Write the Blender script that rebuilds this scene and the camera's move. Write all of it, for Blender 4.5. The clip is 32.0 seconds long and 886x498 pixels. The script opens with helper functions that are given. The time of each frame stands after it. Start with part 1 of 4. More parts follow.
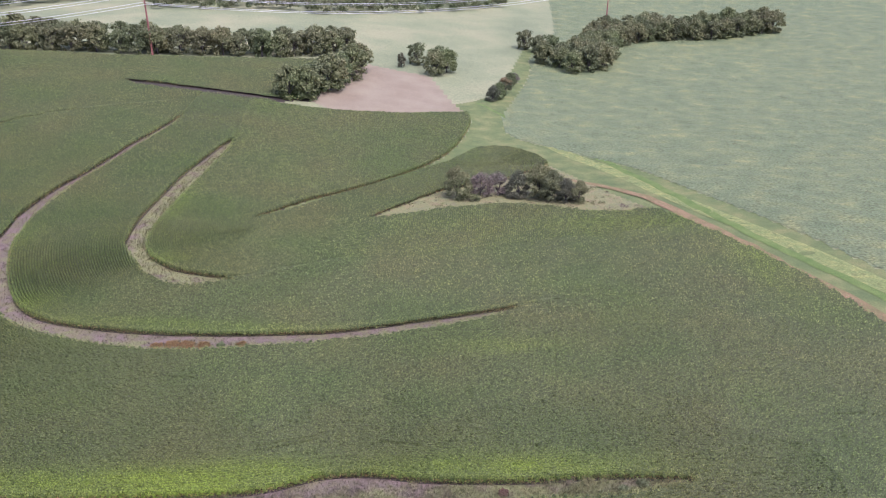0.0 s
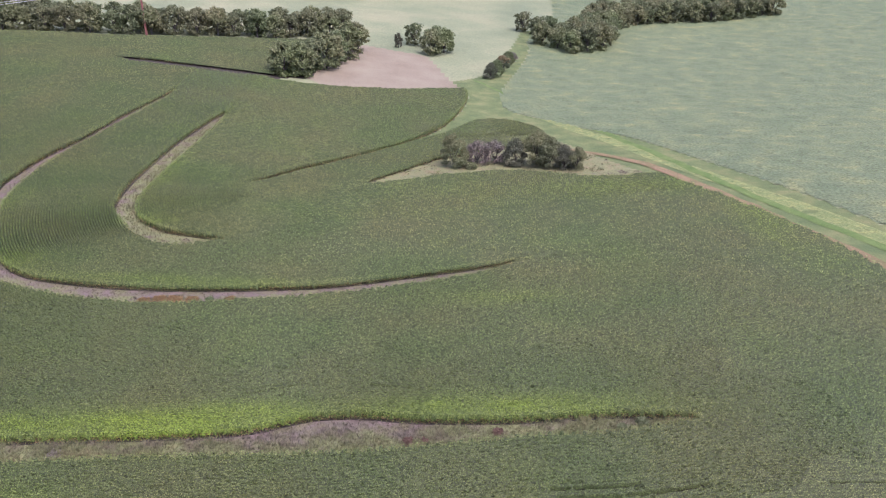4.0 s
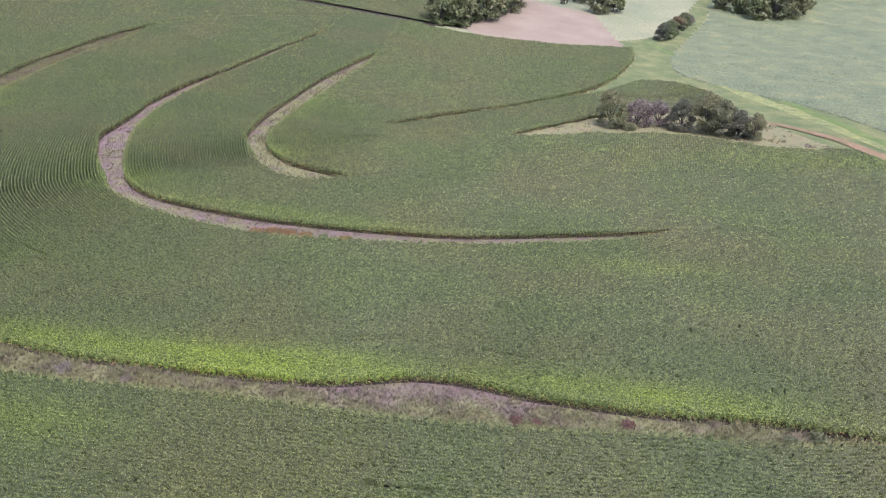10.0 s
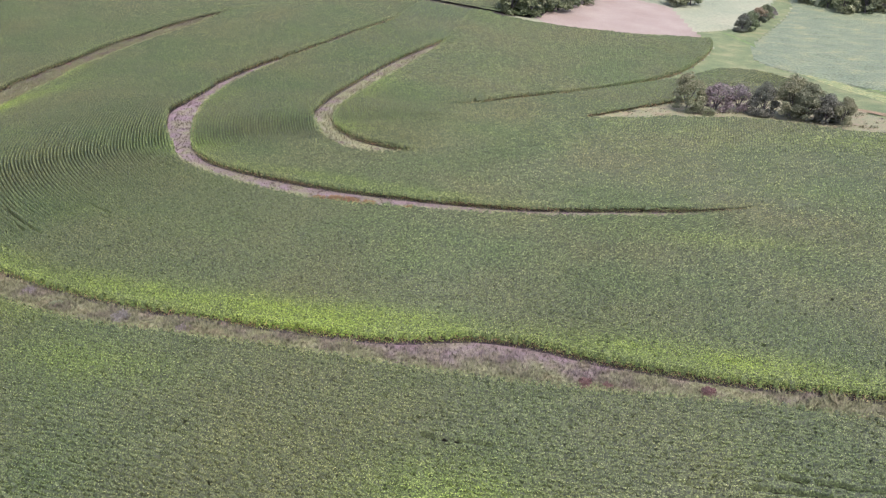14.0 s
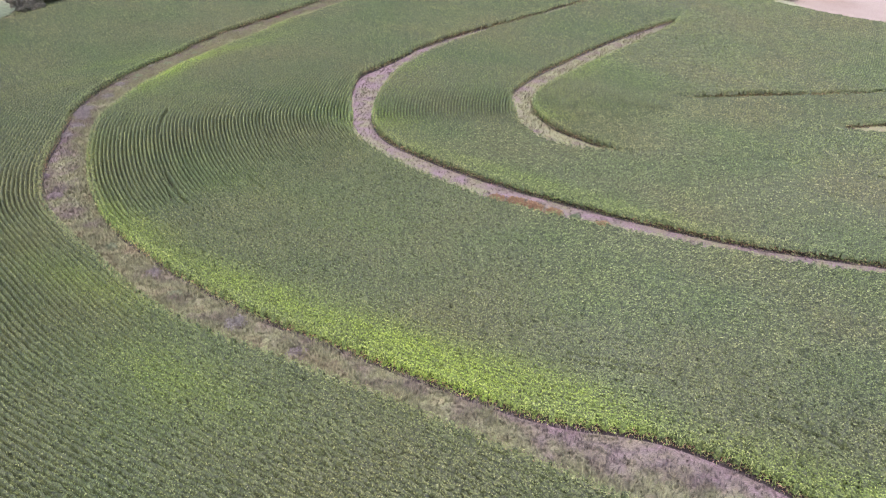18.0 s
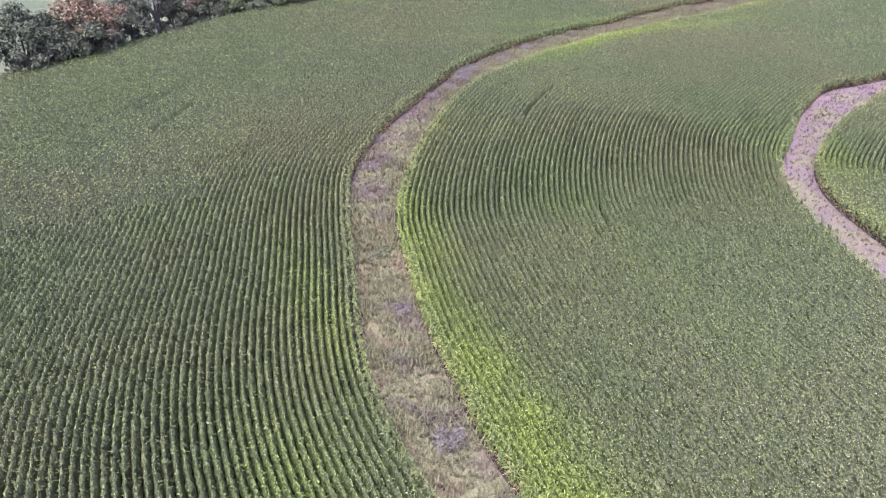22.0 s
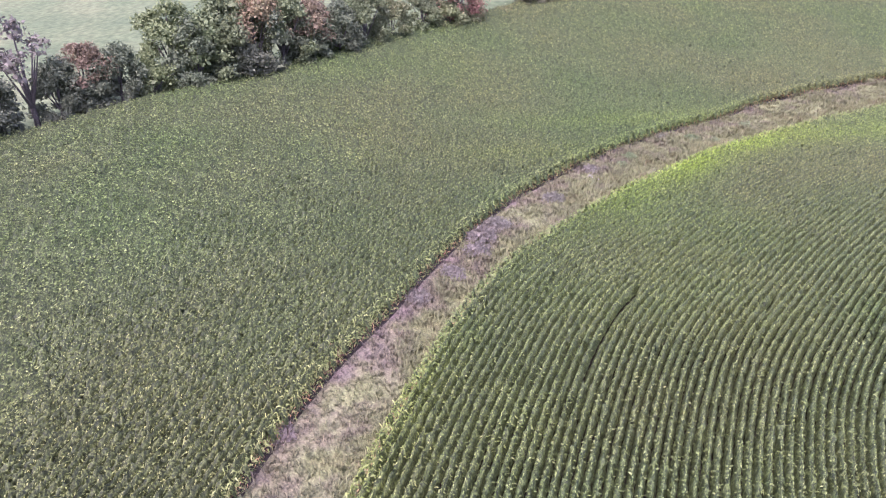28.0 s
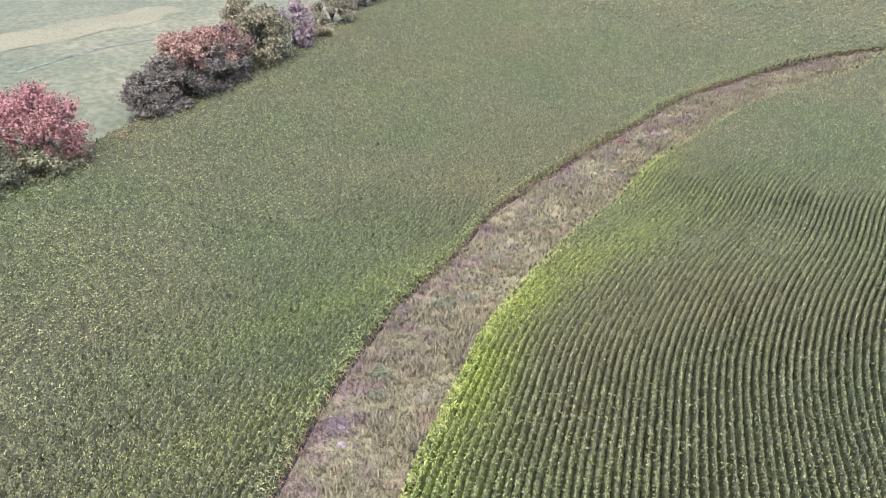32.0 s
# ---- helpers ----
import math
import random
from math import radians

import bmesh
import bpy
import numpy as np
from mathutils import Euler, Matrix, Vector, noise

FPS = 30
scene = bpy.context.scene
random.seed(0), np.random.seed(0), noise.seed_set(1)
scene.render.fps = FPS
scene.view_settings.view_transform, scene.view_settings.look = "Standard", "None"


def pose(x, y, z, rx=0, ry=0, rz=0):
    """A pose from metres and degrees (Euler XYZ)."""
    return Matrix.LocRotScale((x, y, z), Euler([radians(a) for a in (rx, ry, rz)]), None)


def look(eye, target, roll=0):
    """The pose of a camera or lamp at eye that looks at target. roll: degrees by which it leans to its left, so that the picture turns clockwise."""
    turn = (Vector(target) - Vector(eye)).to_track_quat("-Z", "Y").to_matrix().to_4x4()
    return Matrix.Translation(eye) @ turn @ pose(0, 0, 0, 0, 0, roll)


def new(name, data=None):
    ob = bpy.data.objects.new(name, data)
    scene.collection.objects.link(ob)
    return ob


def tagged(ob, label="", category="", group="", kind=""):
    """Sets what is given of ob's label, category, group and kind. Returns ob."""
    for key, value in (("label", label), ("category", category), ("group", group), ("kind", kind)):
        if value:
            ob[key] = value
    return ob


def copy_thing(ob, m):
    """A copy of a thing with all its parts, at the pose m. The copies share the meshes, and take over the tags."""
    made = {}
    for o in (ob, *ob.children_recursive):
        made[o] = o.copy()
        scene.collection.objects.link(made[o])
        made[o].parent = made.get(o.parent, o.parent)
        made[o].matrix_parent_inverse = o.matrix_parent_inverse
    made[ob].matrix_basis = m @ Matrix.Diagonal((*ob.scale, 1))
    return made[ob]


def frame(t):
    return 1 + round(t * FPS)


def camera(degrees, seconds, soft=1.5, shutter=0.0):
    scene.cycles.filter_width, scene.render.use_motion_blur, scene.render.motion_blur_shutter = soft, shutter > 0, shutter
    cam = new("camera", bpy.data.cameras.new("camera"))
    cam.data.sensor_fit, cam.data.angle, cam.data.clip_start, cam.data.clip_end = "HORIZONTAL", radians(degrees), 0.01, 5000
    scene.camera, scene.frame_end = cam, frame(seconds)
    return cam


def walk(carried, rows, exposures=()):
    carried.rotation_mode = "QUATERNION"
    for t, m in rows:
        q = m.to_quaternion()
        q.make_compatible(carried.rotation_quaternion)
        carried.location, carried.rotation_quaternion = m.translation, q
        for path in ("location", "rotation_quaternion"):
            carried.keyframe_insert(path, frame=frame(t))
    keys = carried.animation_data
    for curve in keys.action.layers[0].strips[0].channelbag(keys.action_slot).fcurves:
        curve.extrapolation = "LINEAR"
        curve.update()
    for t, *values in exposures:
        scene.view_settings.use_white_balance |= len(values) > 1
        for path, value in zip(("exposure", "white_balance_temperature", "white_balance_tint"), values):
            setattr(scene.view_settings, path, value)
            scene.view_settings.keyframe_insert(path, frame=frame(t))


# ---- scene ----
cam = camera(58.95, 32.0, 1.1)
PATH = [
    (0, (0.00, -0.00, 107.25), (-0.00, 18.02, 98.57), 0.45),
    (0.5, (0.17, 0.13, 105.69), (0.17, 18.15, 97.00), 0.49),
    (1, (0.40, -0.01, 103.96), (0.40, 18.00, 95.27), 0.47),
    (1.5, (0.66, -0.16, 102.31), (0.65, 17.86, 93.62), 0.37),
    (2, (0.91, -0.34, 100.57), (0.91, 17.67, 91.88), 0.27),
    (2.5, (1.19, -0.53, 98.89), (1.18, 17.48, 90.21), 0.21),
    (3, (1.56, -0.70, 97.10), (1.54, 17.32, 88.43), 0.13),
    (3.5, (1.82, -0.84, 95.48), (1.79, 17.18, 86.81), 0.03),
    (5.5, (2.60, 0.49, 88.98), (2.58, 18.41, 80.10), -0.24),
    (6, (2.75, 2.01, 87.39), (2.75, 19.87, 78.39), -0.35),
    (6.5, (2.76, 4.29, 86.17), (2.72, 22.08, 77.03), -0.35),
    (7, (2.80, 7.03, 85.47), (2.35, 24.81, 76.32), -0.22),
    (7.5, (3.06, 10.09, 84.61), (2.24, 27.86, 75.47), -0.16),
    (8, (3.20, 13.08, 83.58), (2.10, 30.83, 74.42), -0.14),
    (8.5, (3.26, 15.85, 82.26), (1.83, 33.52, 73.00), 0.01),
    (9, (3.24, 17.66, 80.82), (1.45, 35.22, 71.42), 0.19),
    (9.5, (3.24, 18.44, 79.68), (0.39, 35.88, 70.31), 0.36),
    (10, (3.73, 18.76, 78.62), (0.03, 36.09, 69.34), 0.39),
    (10.5, (3.68, 18.62, 77.31), (-0.30, 35.91, 68.08), 0.32),
    (11, (3.66, 18.56, 75.78), (-0.61, 35.79, 66.57), 0.25),
    (11.5, (3.74, 18.56, 74.11), (-0.80, 35.74, 64.93), 0.16),
    (12, (3.91, 18.53, 72.46), (-0.87, 35.68, 63.33), 0.08),
    (12.5, (4.21, 18.51, 70.80), (-0.75, 35.62, 61.71), -0.12),
    (13, (4.34, 18.57, 69.32), (-0.76, 35.66, 60.26), -0.34),
    (13.5, (3.94, 19.27, 68.46), (-1.19, 36.35, 59.41), -0.51),
    (14, (3.10, 20.55, 68.15), (-2.21, 37.56, 59.07), -0.57),
    (14.5, (2.36, 22.52, 67.85), (-3.86, 39.19, 58.71), -0.28),
    (16.5, (-1.20, 35.79, 65.79), (-8.96, 51.56, 56.26), -0.08),
    (17, (-2.30, 40.07, 64.91), (-10.68, 55.46, 55.29), -0.15),
    (17.5, (-3.92, 44.53, 63.82), (-12.87, 59.57, 54.13), -0.17),
    (18, (-5.76, 49.02, 62.46), (-15.42, 63.61, 52.77), -0.16),
    (18.5, (-7.79, 53.72, 60.95), (-18.50, 67.53, 51.23), -0.13),
    (19, (-9.87, 58.67, 59.58), (-21.78, 71.41, 49.79), -0.20),
    (19.5, (-12.50, 63.52, 58.03), (-25.34, 75.31, 48.24), -0.01),
    (20, (-15.57, 68.50, 56.44), (-29.23, 79.31, 46.61), 0.13),
    (20.5, (-18.96, 73.27, 54.98), (-33.38, 82.99, 45.11), 0.29),
    (21, (-22.62, 78.23, 53.68), (-37.70, 86.82, 43.74), 0.14),
    (21.5, (-26.65, 83.00, 52.54), (-42.23, 90.51, 42.50), -0.02),
    (22, (-31.05, 87.57, 51.27), (-47.06, 93.96, 41.14), -0.23),
    (22.5, (-35.74, 92.03, 50.27), (-52.22, 96.84, 40.02), -0.40),
    (23, (-40.69, 96.02, 49.78), (-57.19, 100.63, 39.45), -0.65),
    (23.5, (-45.88, 99.46, 49.37), (-62.47, 103.66, 39.01), -0.85),
    (24, (-51.04, 102.93, 49.25), (-67.73, 106.49, 38.83), -0.96),
    (24.5, (-56.50, 105.97, 48.96), (-73.19, 109.46, 38.51), -1.08),
    (25, (-62.33, 108.83, 48.64), (-79.00, 112.29, 38.14), -1.25),
    (25.5, (-67.99, 111.36, 48.22), (-84.68, 114.82, 37.74), -1.21),
    (27.5, (-90.11, 117.06, 46.70), (-106.81, 121.64, 36.69), 0.72),
    (28, (-96.32, 119.32, 46.77), (-112.84, 124.60, 36.80), 0.69),
    (28.5, (-102.59, 121.50, 46.80), (-118.83, 127.65, 36.89), 0.64),
    (29, (-108.77, 123.78, 46.90), (-124.75, 130.67, 37.04), 0.53),
    (29.5, (-115.02, 125.99, 46.90), (-130.62, 133.82, 37.13), 0.40),
    (30, (-121.02, 128.43, 46.81), (-136.18, 137.20, 37.16), 0.26),
    (30.5, (-126.91, 130.90, 46.85), (-141.51, 140.68, 37.30), -0.01),
    (31, (-132.72, 133.56, 46.77), (-146.70, 144.30, 37.32), -0.17),
    (31.5, (-138.38, 136.47, 46.61), (-151.70, 148.12, 37.29), -0.29),
    (32, (-143.90, 139.74, 47.04), (-156.50, 152.22, 37.80), -0.55),
]
walk(cam, [(t, look(eye, target, roll)) for t, eye, target, roll in PATH], ((0, 1.36, 5650, 29), (4, 1.4, 5650, 29), (7, 1.47, 5650, 29), (14, 1.66, 5600, 31), (18, 1.8, 5550, 35), (22, 2.1, 5450, 43), (25, 2.22, 5500, 44), (28, 2.22, 5550, 43), (32, 2.1, 5600, 43)))

# ---------------------------------------------------------------- light
world = bpy.data.worlds.new("overcast_sky")
scene.world = world
world.use_nodes = True
wn = world.node_tree.nodes
sky = wn.new("ShaderNodeTexSky")
sky.sky_type = "NISHITA"
sky.sun_disc = False
sky.sun_elevation, sky.sun_rotation = radians(62), radians(135)
sky.air_density, sky.dust_density, sky.ozone_density = 1.0, 6.0, 2.0
wn["Background"].inputs["Strength"].default_value = 0.15
world.node_tree.links.new(sky.outputs[0], wn["Background"].inputs["Color"])

sun = new("sun", bpy.data.lights.new("sun", "SUN"))
sun.data.energy, sun.data.angle, sun.data.color = 1.0, radians(50), (1.0, 0.95, 0.9)
sun.matrix_world = look((60, -60, 150), (0, 0, 0))

# ---------------------------------------------------------------- terrain
BASE = -6.5
HILLS = [
    (-276.25, 48.75, 121.875, -6.19),
    (-276.25, 178.75, 121.875, 8.84),
    (-276.25, 308.75, 121.875, 17.36),
    (-138.125, 48.75, 121.875, 6.31),
    (-138.125, 178.75, 121.875, -2.02),
    (-138.125, 308.75, 121.875, -1.3),
    (0, 48.75, 121.875, 8.97),
    (0, 178.75, 121.875, -5.13),
    (0, 308.75, 121.875, -6.45),
    (138.125, 48.75, 121.875, 6.16),
    (138.125, 178.75, 121.875, 5.44),
    (138.125, 308.75, 121.875, 4.89),
    (-211.25, 487.5, 178.75, 11.33),
    (0, 487.5, 178.75, -9.8),
    (211.25, 487.5, 178.75, -9.21),
    (-65, 698.75, 178.75, -1.21),
    (227.5, 747.5, 178.75, -10.91),
    (422.5, 536.25, 178.75, -4.69),
    (487.5, 975, 178.75, -7.68),
    (97.5, 1007.5, 178.75, -2.86),
    (-224.25, 247, 61.75, -6.5),
    (-268, 305, 60, -16.0),
    (-225, 190, 38, -6.0),
]
HX, HY, HR, HZ = (np.array(v, float) for v in zip(*HILLS))


def ground(x, y):
    """Height of the bare land."""
    x, y = np.asarray(x, float), np.asarray(y, float)
    out = np.full(x.shape, BASE)
    for a, b, r, h in zip(HX, HY, HR, HZ):
        out += h * np.exp(-((x - a) ** 2 + (y - b) ** 2) / (2 * r * r))
    far = np.clip((y - 700) / 800, 0, 1)
    return out + 26 * far * far


def wave(x, y, size, seed=0):
    """Smooth value noise in 0..1, about size metres across."""
    rng = np.random.RandomState(seed)
    table = rng.rand(97, 97)
    u, v = np.asarray(x, float) / size + 500.0, np.asarray(y, float) / size + 500.0
    i, j = np.floor(u).astype(int), np.floor(v).astype(int)
    a, b = u - i, v - j
    a, b = a * a * (3 - 2 * a), b * b * (3 - 2 * b)
    g = lambda p, q: table[p % 97, q % 97]
    return (g(i, j) * (1 - a) + g(i + 1, j) * a) * (1 - b) + (g(i, j + 1) * (1 - a) + g(i + 1, j + 1) * a) * b


# ---------------------------------------------------------------- materials
def material(name, rough=0.7, spec=0.3):
    m = bpy.data.materials.new(name)
    m.use_nodes = True
    b = m.node_tree.nodes["Principled BSDF"]
    b.inputs["Roughness"].default_value = rough
    b.inputs["Specular IOR Level"].default_value = spec
    return m, m.node_tree.nodes, m.node_tree.links, b


def ramp(nt, stops):
    r = nt.new("ShaderNodeValToRGB")
    e = r.color_ramp.elements
    while len(e) < len(stops):
        e.new(0.5)
    for k, (p, c) in zip(e, stops):
        k.position, k.color = p, (*c, 1)
    return r


def noise_node(nt, ln, scale, detail=4.0, coords=None):
    n = nt.new("ShaderNodeTexNoise")
    n.inputs["Scale"].default_value, n.inputs["Detail"].default_value = scale, detail
    if coords is None:
        coords = nt.new("ShaderNodeNewGeometry").outputs["Position"]
    ln.new(coords, n.inputs["Vector"])
    return n


def mixed(nt, ln, fac, a, b, blend="MIX"):
    m = nt.new("ShaderNodeMix")
    m.data_type, m.blend_type = "RGBA", blend
    for s, v in ((m.inputs[0], fac), (m.inputs[6], a), (m.inputs[7], b)):
        if hasattr(v, "links"):
            ln.new(v, s)
        else:
            s.default_value = v if isinstance(v, float) else (*v, 1)
    return m.outputs[2]


def surface(name, stops, scale, fine, fine_amount=0.5, bump=0.3, rough=0.85, spec=0.2, dist=0.05):
    """Two-scale mottled ground or bark."""
    m, nt, ln, b = material(name, rough, spec)
    big, small = noise_node(nt, ln, scale, 5.0), noise_node(nt, ln, fine, 6.0)
    r = ramp(nt, stops)
    ln.new(big.outputs[0], r.inputs[0])
    dark = ramp(nt, [(0.3, (0.45, 0.45, 0.45)), (0.7, (1.35, 1.35, 1.35))])
    ln.new(small.outputs[0], dark.inputs[0])
    ln.new(mixed(nt, ln, fine_amount, r.outputs[0], dark.outputs[0], "MULTIPLY"), b.inputs["Base Color"])
    bp = nt.new("ShaderNodeBump")
    bp.inputs["Strength"].default_value, bp.inputs["Distance"].default_value = bump, dist
    ln.new(small.outputs[0], bp.inputs["Height"])
    ln.new(bp.outputs[0], b.inputs["Normal"])
    return m


def leafy(name, greens, alt=None, rough=0.5, spec=0.4, patch=0.03, glow=0.25):
    """Leaf material: colour differs by leaf, by patch, and by the 'tint' attribute (towards alt)."""
    m, nt, ln, b = material(name, rough, spec)
    isle = nt.new("ShaderNodeNewGeometry")
    r = ramp(nt, greens)
    ln.new(isle.outputs["Random Per Island"], r.inputs[0])
    big = noise_node(nt, ln, patch, 5.0)
    pr = ramp(nt, [(0.34, (0.86, 0.97, 0.84)), (0.5, (1.0, 1.0, 1.0)), (0.66, (1.13, 1.02, 1.04))])
    ln.new(big.outputs[0], pr.inputs[0])
    col = mixed(nt, ln, 1.0, r.outputs[0], pr.outputs[0], "MULTIPLY")
    if alt:
        at = nt.new("ShaderNodeAttribute")
        at.attribute_name = "tint"
        ar = ramp(nt, alt)
        ln.new(isle.outputs["Random Per Island"], ar.inputs[0])
        col = mixed(nt, ln, at.outputs["Fac"], col, ar.outputs[0])
    ln.new(col, b.inputs["Base Color"])
    if glow:
        tr = nt.new("ShaderNodeBsdfTranslucent")
        ln.new(col, tr.inputs["Color"])
        ms = nt.new("ShaderNodeMixShader")
        ms.inputs[0].default_value = glow
        ln.new(b.outputs[0], ms.inputs[1])
        ln.new(tr.outputs[0], ms.inputs[2])
        ln.new(ms.outputs[0], nt["Material Output"].inputs["Surface"])
    return m


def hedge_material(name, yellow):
    """Foliage ridge of a corn row: leaf-sized mottling, shade between leaves and inside the row painted as dark tones,
    patches of the field, and yellowing by the 'tint' attribute.
    """
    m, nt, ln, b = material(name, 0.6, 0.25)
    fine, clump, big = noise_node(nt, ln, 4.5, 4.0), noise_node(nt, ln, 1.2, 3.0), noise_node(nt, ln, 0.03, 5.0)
    # dark stops paint the shade in the gaps between leaves
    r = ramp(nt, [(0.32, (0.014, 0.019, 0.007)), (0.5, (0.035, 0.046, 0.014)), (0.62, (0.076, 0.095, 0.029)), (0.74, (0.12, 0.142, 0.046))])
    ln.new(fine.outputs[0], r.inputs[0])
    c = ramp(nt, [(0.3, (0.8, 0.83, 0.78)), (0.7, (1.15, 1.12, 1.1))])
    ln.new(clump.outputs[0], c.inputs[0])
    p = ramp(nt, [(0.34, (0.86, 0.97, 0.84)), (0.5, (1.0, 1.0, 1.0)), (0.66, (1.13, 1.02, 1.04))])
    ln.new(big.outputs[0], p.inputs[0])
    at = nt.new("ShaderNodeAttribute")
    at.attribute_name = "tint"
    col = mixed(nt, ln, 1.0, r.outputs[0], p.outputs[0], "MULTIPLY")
    # yellowed foliage gets the same painted gap shade
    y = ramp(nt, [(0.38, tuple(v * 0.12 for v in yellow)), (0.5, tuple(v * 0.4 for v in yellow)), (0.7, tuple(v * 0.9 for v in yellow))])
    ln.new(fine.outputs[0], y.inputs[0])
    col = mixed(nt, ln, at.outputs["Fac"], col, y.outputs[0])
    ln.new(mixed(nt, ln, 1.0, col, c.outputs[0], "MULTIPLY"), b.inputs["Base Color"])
    bp = nt.new("ShaderNodeBump")
    bp.inputs["Strength"].default_value, bp.inputs["Distance"].default_value = 1.0, 0.12
    ln.new(fine.outputs[0], bp.inputs["Height"])
    ln.new(bp.outputs[0], b.inputs["Normal"])
    return m


M_SOIL = surface("field_soil", [(0.3, (0.028, 0.022, 0.019)), (0.7, (0.045, 0.036, 0.029))], 0.4, 9.0)
M_BROWN = surface("mown_hay_stubble", [(0.3, (0.165, 0.135, 0.092)), (0.7, (0.2, 0.172, 0.12))], 0.06, 2.5, 0.45, 0.3, 0.9, 0.05)
M_GREENWAY = surface("waterway_grass", [(0.3, (0.075, 0.1, 0.042)), (0.5, (0.1, 0.122, 0.05)), (0.7, (0.145, 0.148, 0.065))], 0.12, 3.0, 0.55, 0.4, 0.9, 0.05)
M_BEAN = surface("bean_canopy", [(0.32, (0.1, 0.128, 0.064)), (0.5, (0.122, 0.146, 0.073)), (0.62, (0.142, 0.16, 0.075)), (0.74, (0.19, 0.195, 0.083))], 0.09, 1.1, 0.85, 1.0, 0.7, 0.08, 1.0)
M_PASTURE = surface("pale_pasture", [(0.3, (0.13, 0.15, 0.085)), (0.5, (0.165, 0.18, 0.1)), (0.7, (0.21, 0.21, 0.12))], 0.02, 0.9, 0.45, 0.3, 0.85, 0.05)
M_ENDROW = surface("yellow_bean_rows", [(0.3, (0.12, 0.15, 0.055)), (0.5, (0.155, 0.175, 0.065)), (0.7, (0.21, 0.215, 0.075))], 0.3, 1.6, 0.7, 1.0, 0.8, 0.08, 0.4)
M_LUSH = surface("lush_grass", [(0.3, (0.07, 0.11, 0.032)), (0.7, (0.115, 0.15, 0.05))], 0.2, 3.0, 0.55, 0.4, 0.9, 0.05)
M_WEED = surface("dry_weeds", [(0.3, (0.115, 0.105, 0.048)), (0.5, (0.15, 0.115, 0.06)), (0.7, (0.19, 0.13, 0.075))], 0.2, 2.5, 0.6, 0.8, 0.9, 0.05, 0.2)
# dark tone painting the shade of bean creases; also colours the dark field margin
M_SHADE_MARGIN = surface("crease_shade_and_margin", [(0.4, (0.06, 0.078, 0.05)), (0.6, (0.11, 0.135, 0.08))], 0.3, 1.2, 0.6, 1.0, 0.8, 0.1, 0.6)
M_DRYPAST = surface("dry_pasture", [(0.3, (0.105, 0.115, 0.058)), (0.7, (0.13, 0.138, 0.068))], 0.08, 1.5, 0.4, 0.3, 0.9, 0.05)
M_WESTPAST = surface("west_pasture", [(0.3, (0.07, 0.09, 0.046)), (0.5, (0.088, 0.106, 0.053)), (0.7, (0.115, 0.125, 0.064))], 0.05, 0.7, 0.55, 0.8, 0.9, 0.05, 0.3)
M_BARK = surface("bark", [(0.3, (0.045, 0.039, 0.034)), (0.7, (0.085, 0.075, 0.067))], 1.5, 14.0, 0.6, 0.6)
M_RUST = surface("weathered_steel", [(0.3, (0.16, 0.06, 0.05)), (0.7, (0.24, 0.10, 0.08))], 0.5, 6.0, 0.3, 0.2, 0.6, 0.4)
M_WIRE = surface("aluminium_cable", [(0.3, (0.5, 0.5, 0.52)), (0.7, (0.6, 0.6, 0.62))], 0.5, 6.0, 0.2, 0.0, 0.4, 0.5)
M_STONE = surface("pale_rock", [(0.3, (0.16, 0.14, 0.13)), (0.7, (0.25, 0.225, 0.205))], 1.5, 9.0, 0.4)
CORN_GREENS = [(0.0, (0.064, 0.083, 0.023)), (0.5, (0.112, 0.138, 0.042)), (0.82, (0.152, 0.176, 0.058)), (1.0, (0.21, 0.23, 0.09))]
CORN_YELLOW = [(0.0, (0.125, 0.2, 0.018)), (0.5, (0.2, 0.29, 0.024)), (1.0, (0.3, 0.37, 0.05))]
M_CORN = leafy("corn_leaf", CORN_GREENS, CORN_YELLOW, 0.5, 0.2, 0.03, 0.15)
M_STALK = hedge_material("corn_row_painted_shade", CORN_YELLOW[1][1])
M_DRY = leafy("dry_corn_leaf", [(0.0, (0.22, 0.14, 0.07)), (0.5, (0.36, 0.26, 0.13)), (1.0, (0.25, 0.12, 0.07))], None, 0.75, 0.2)


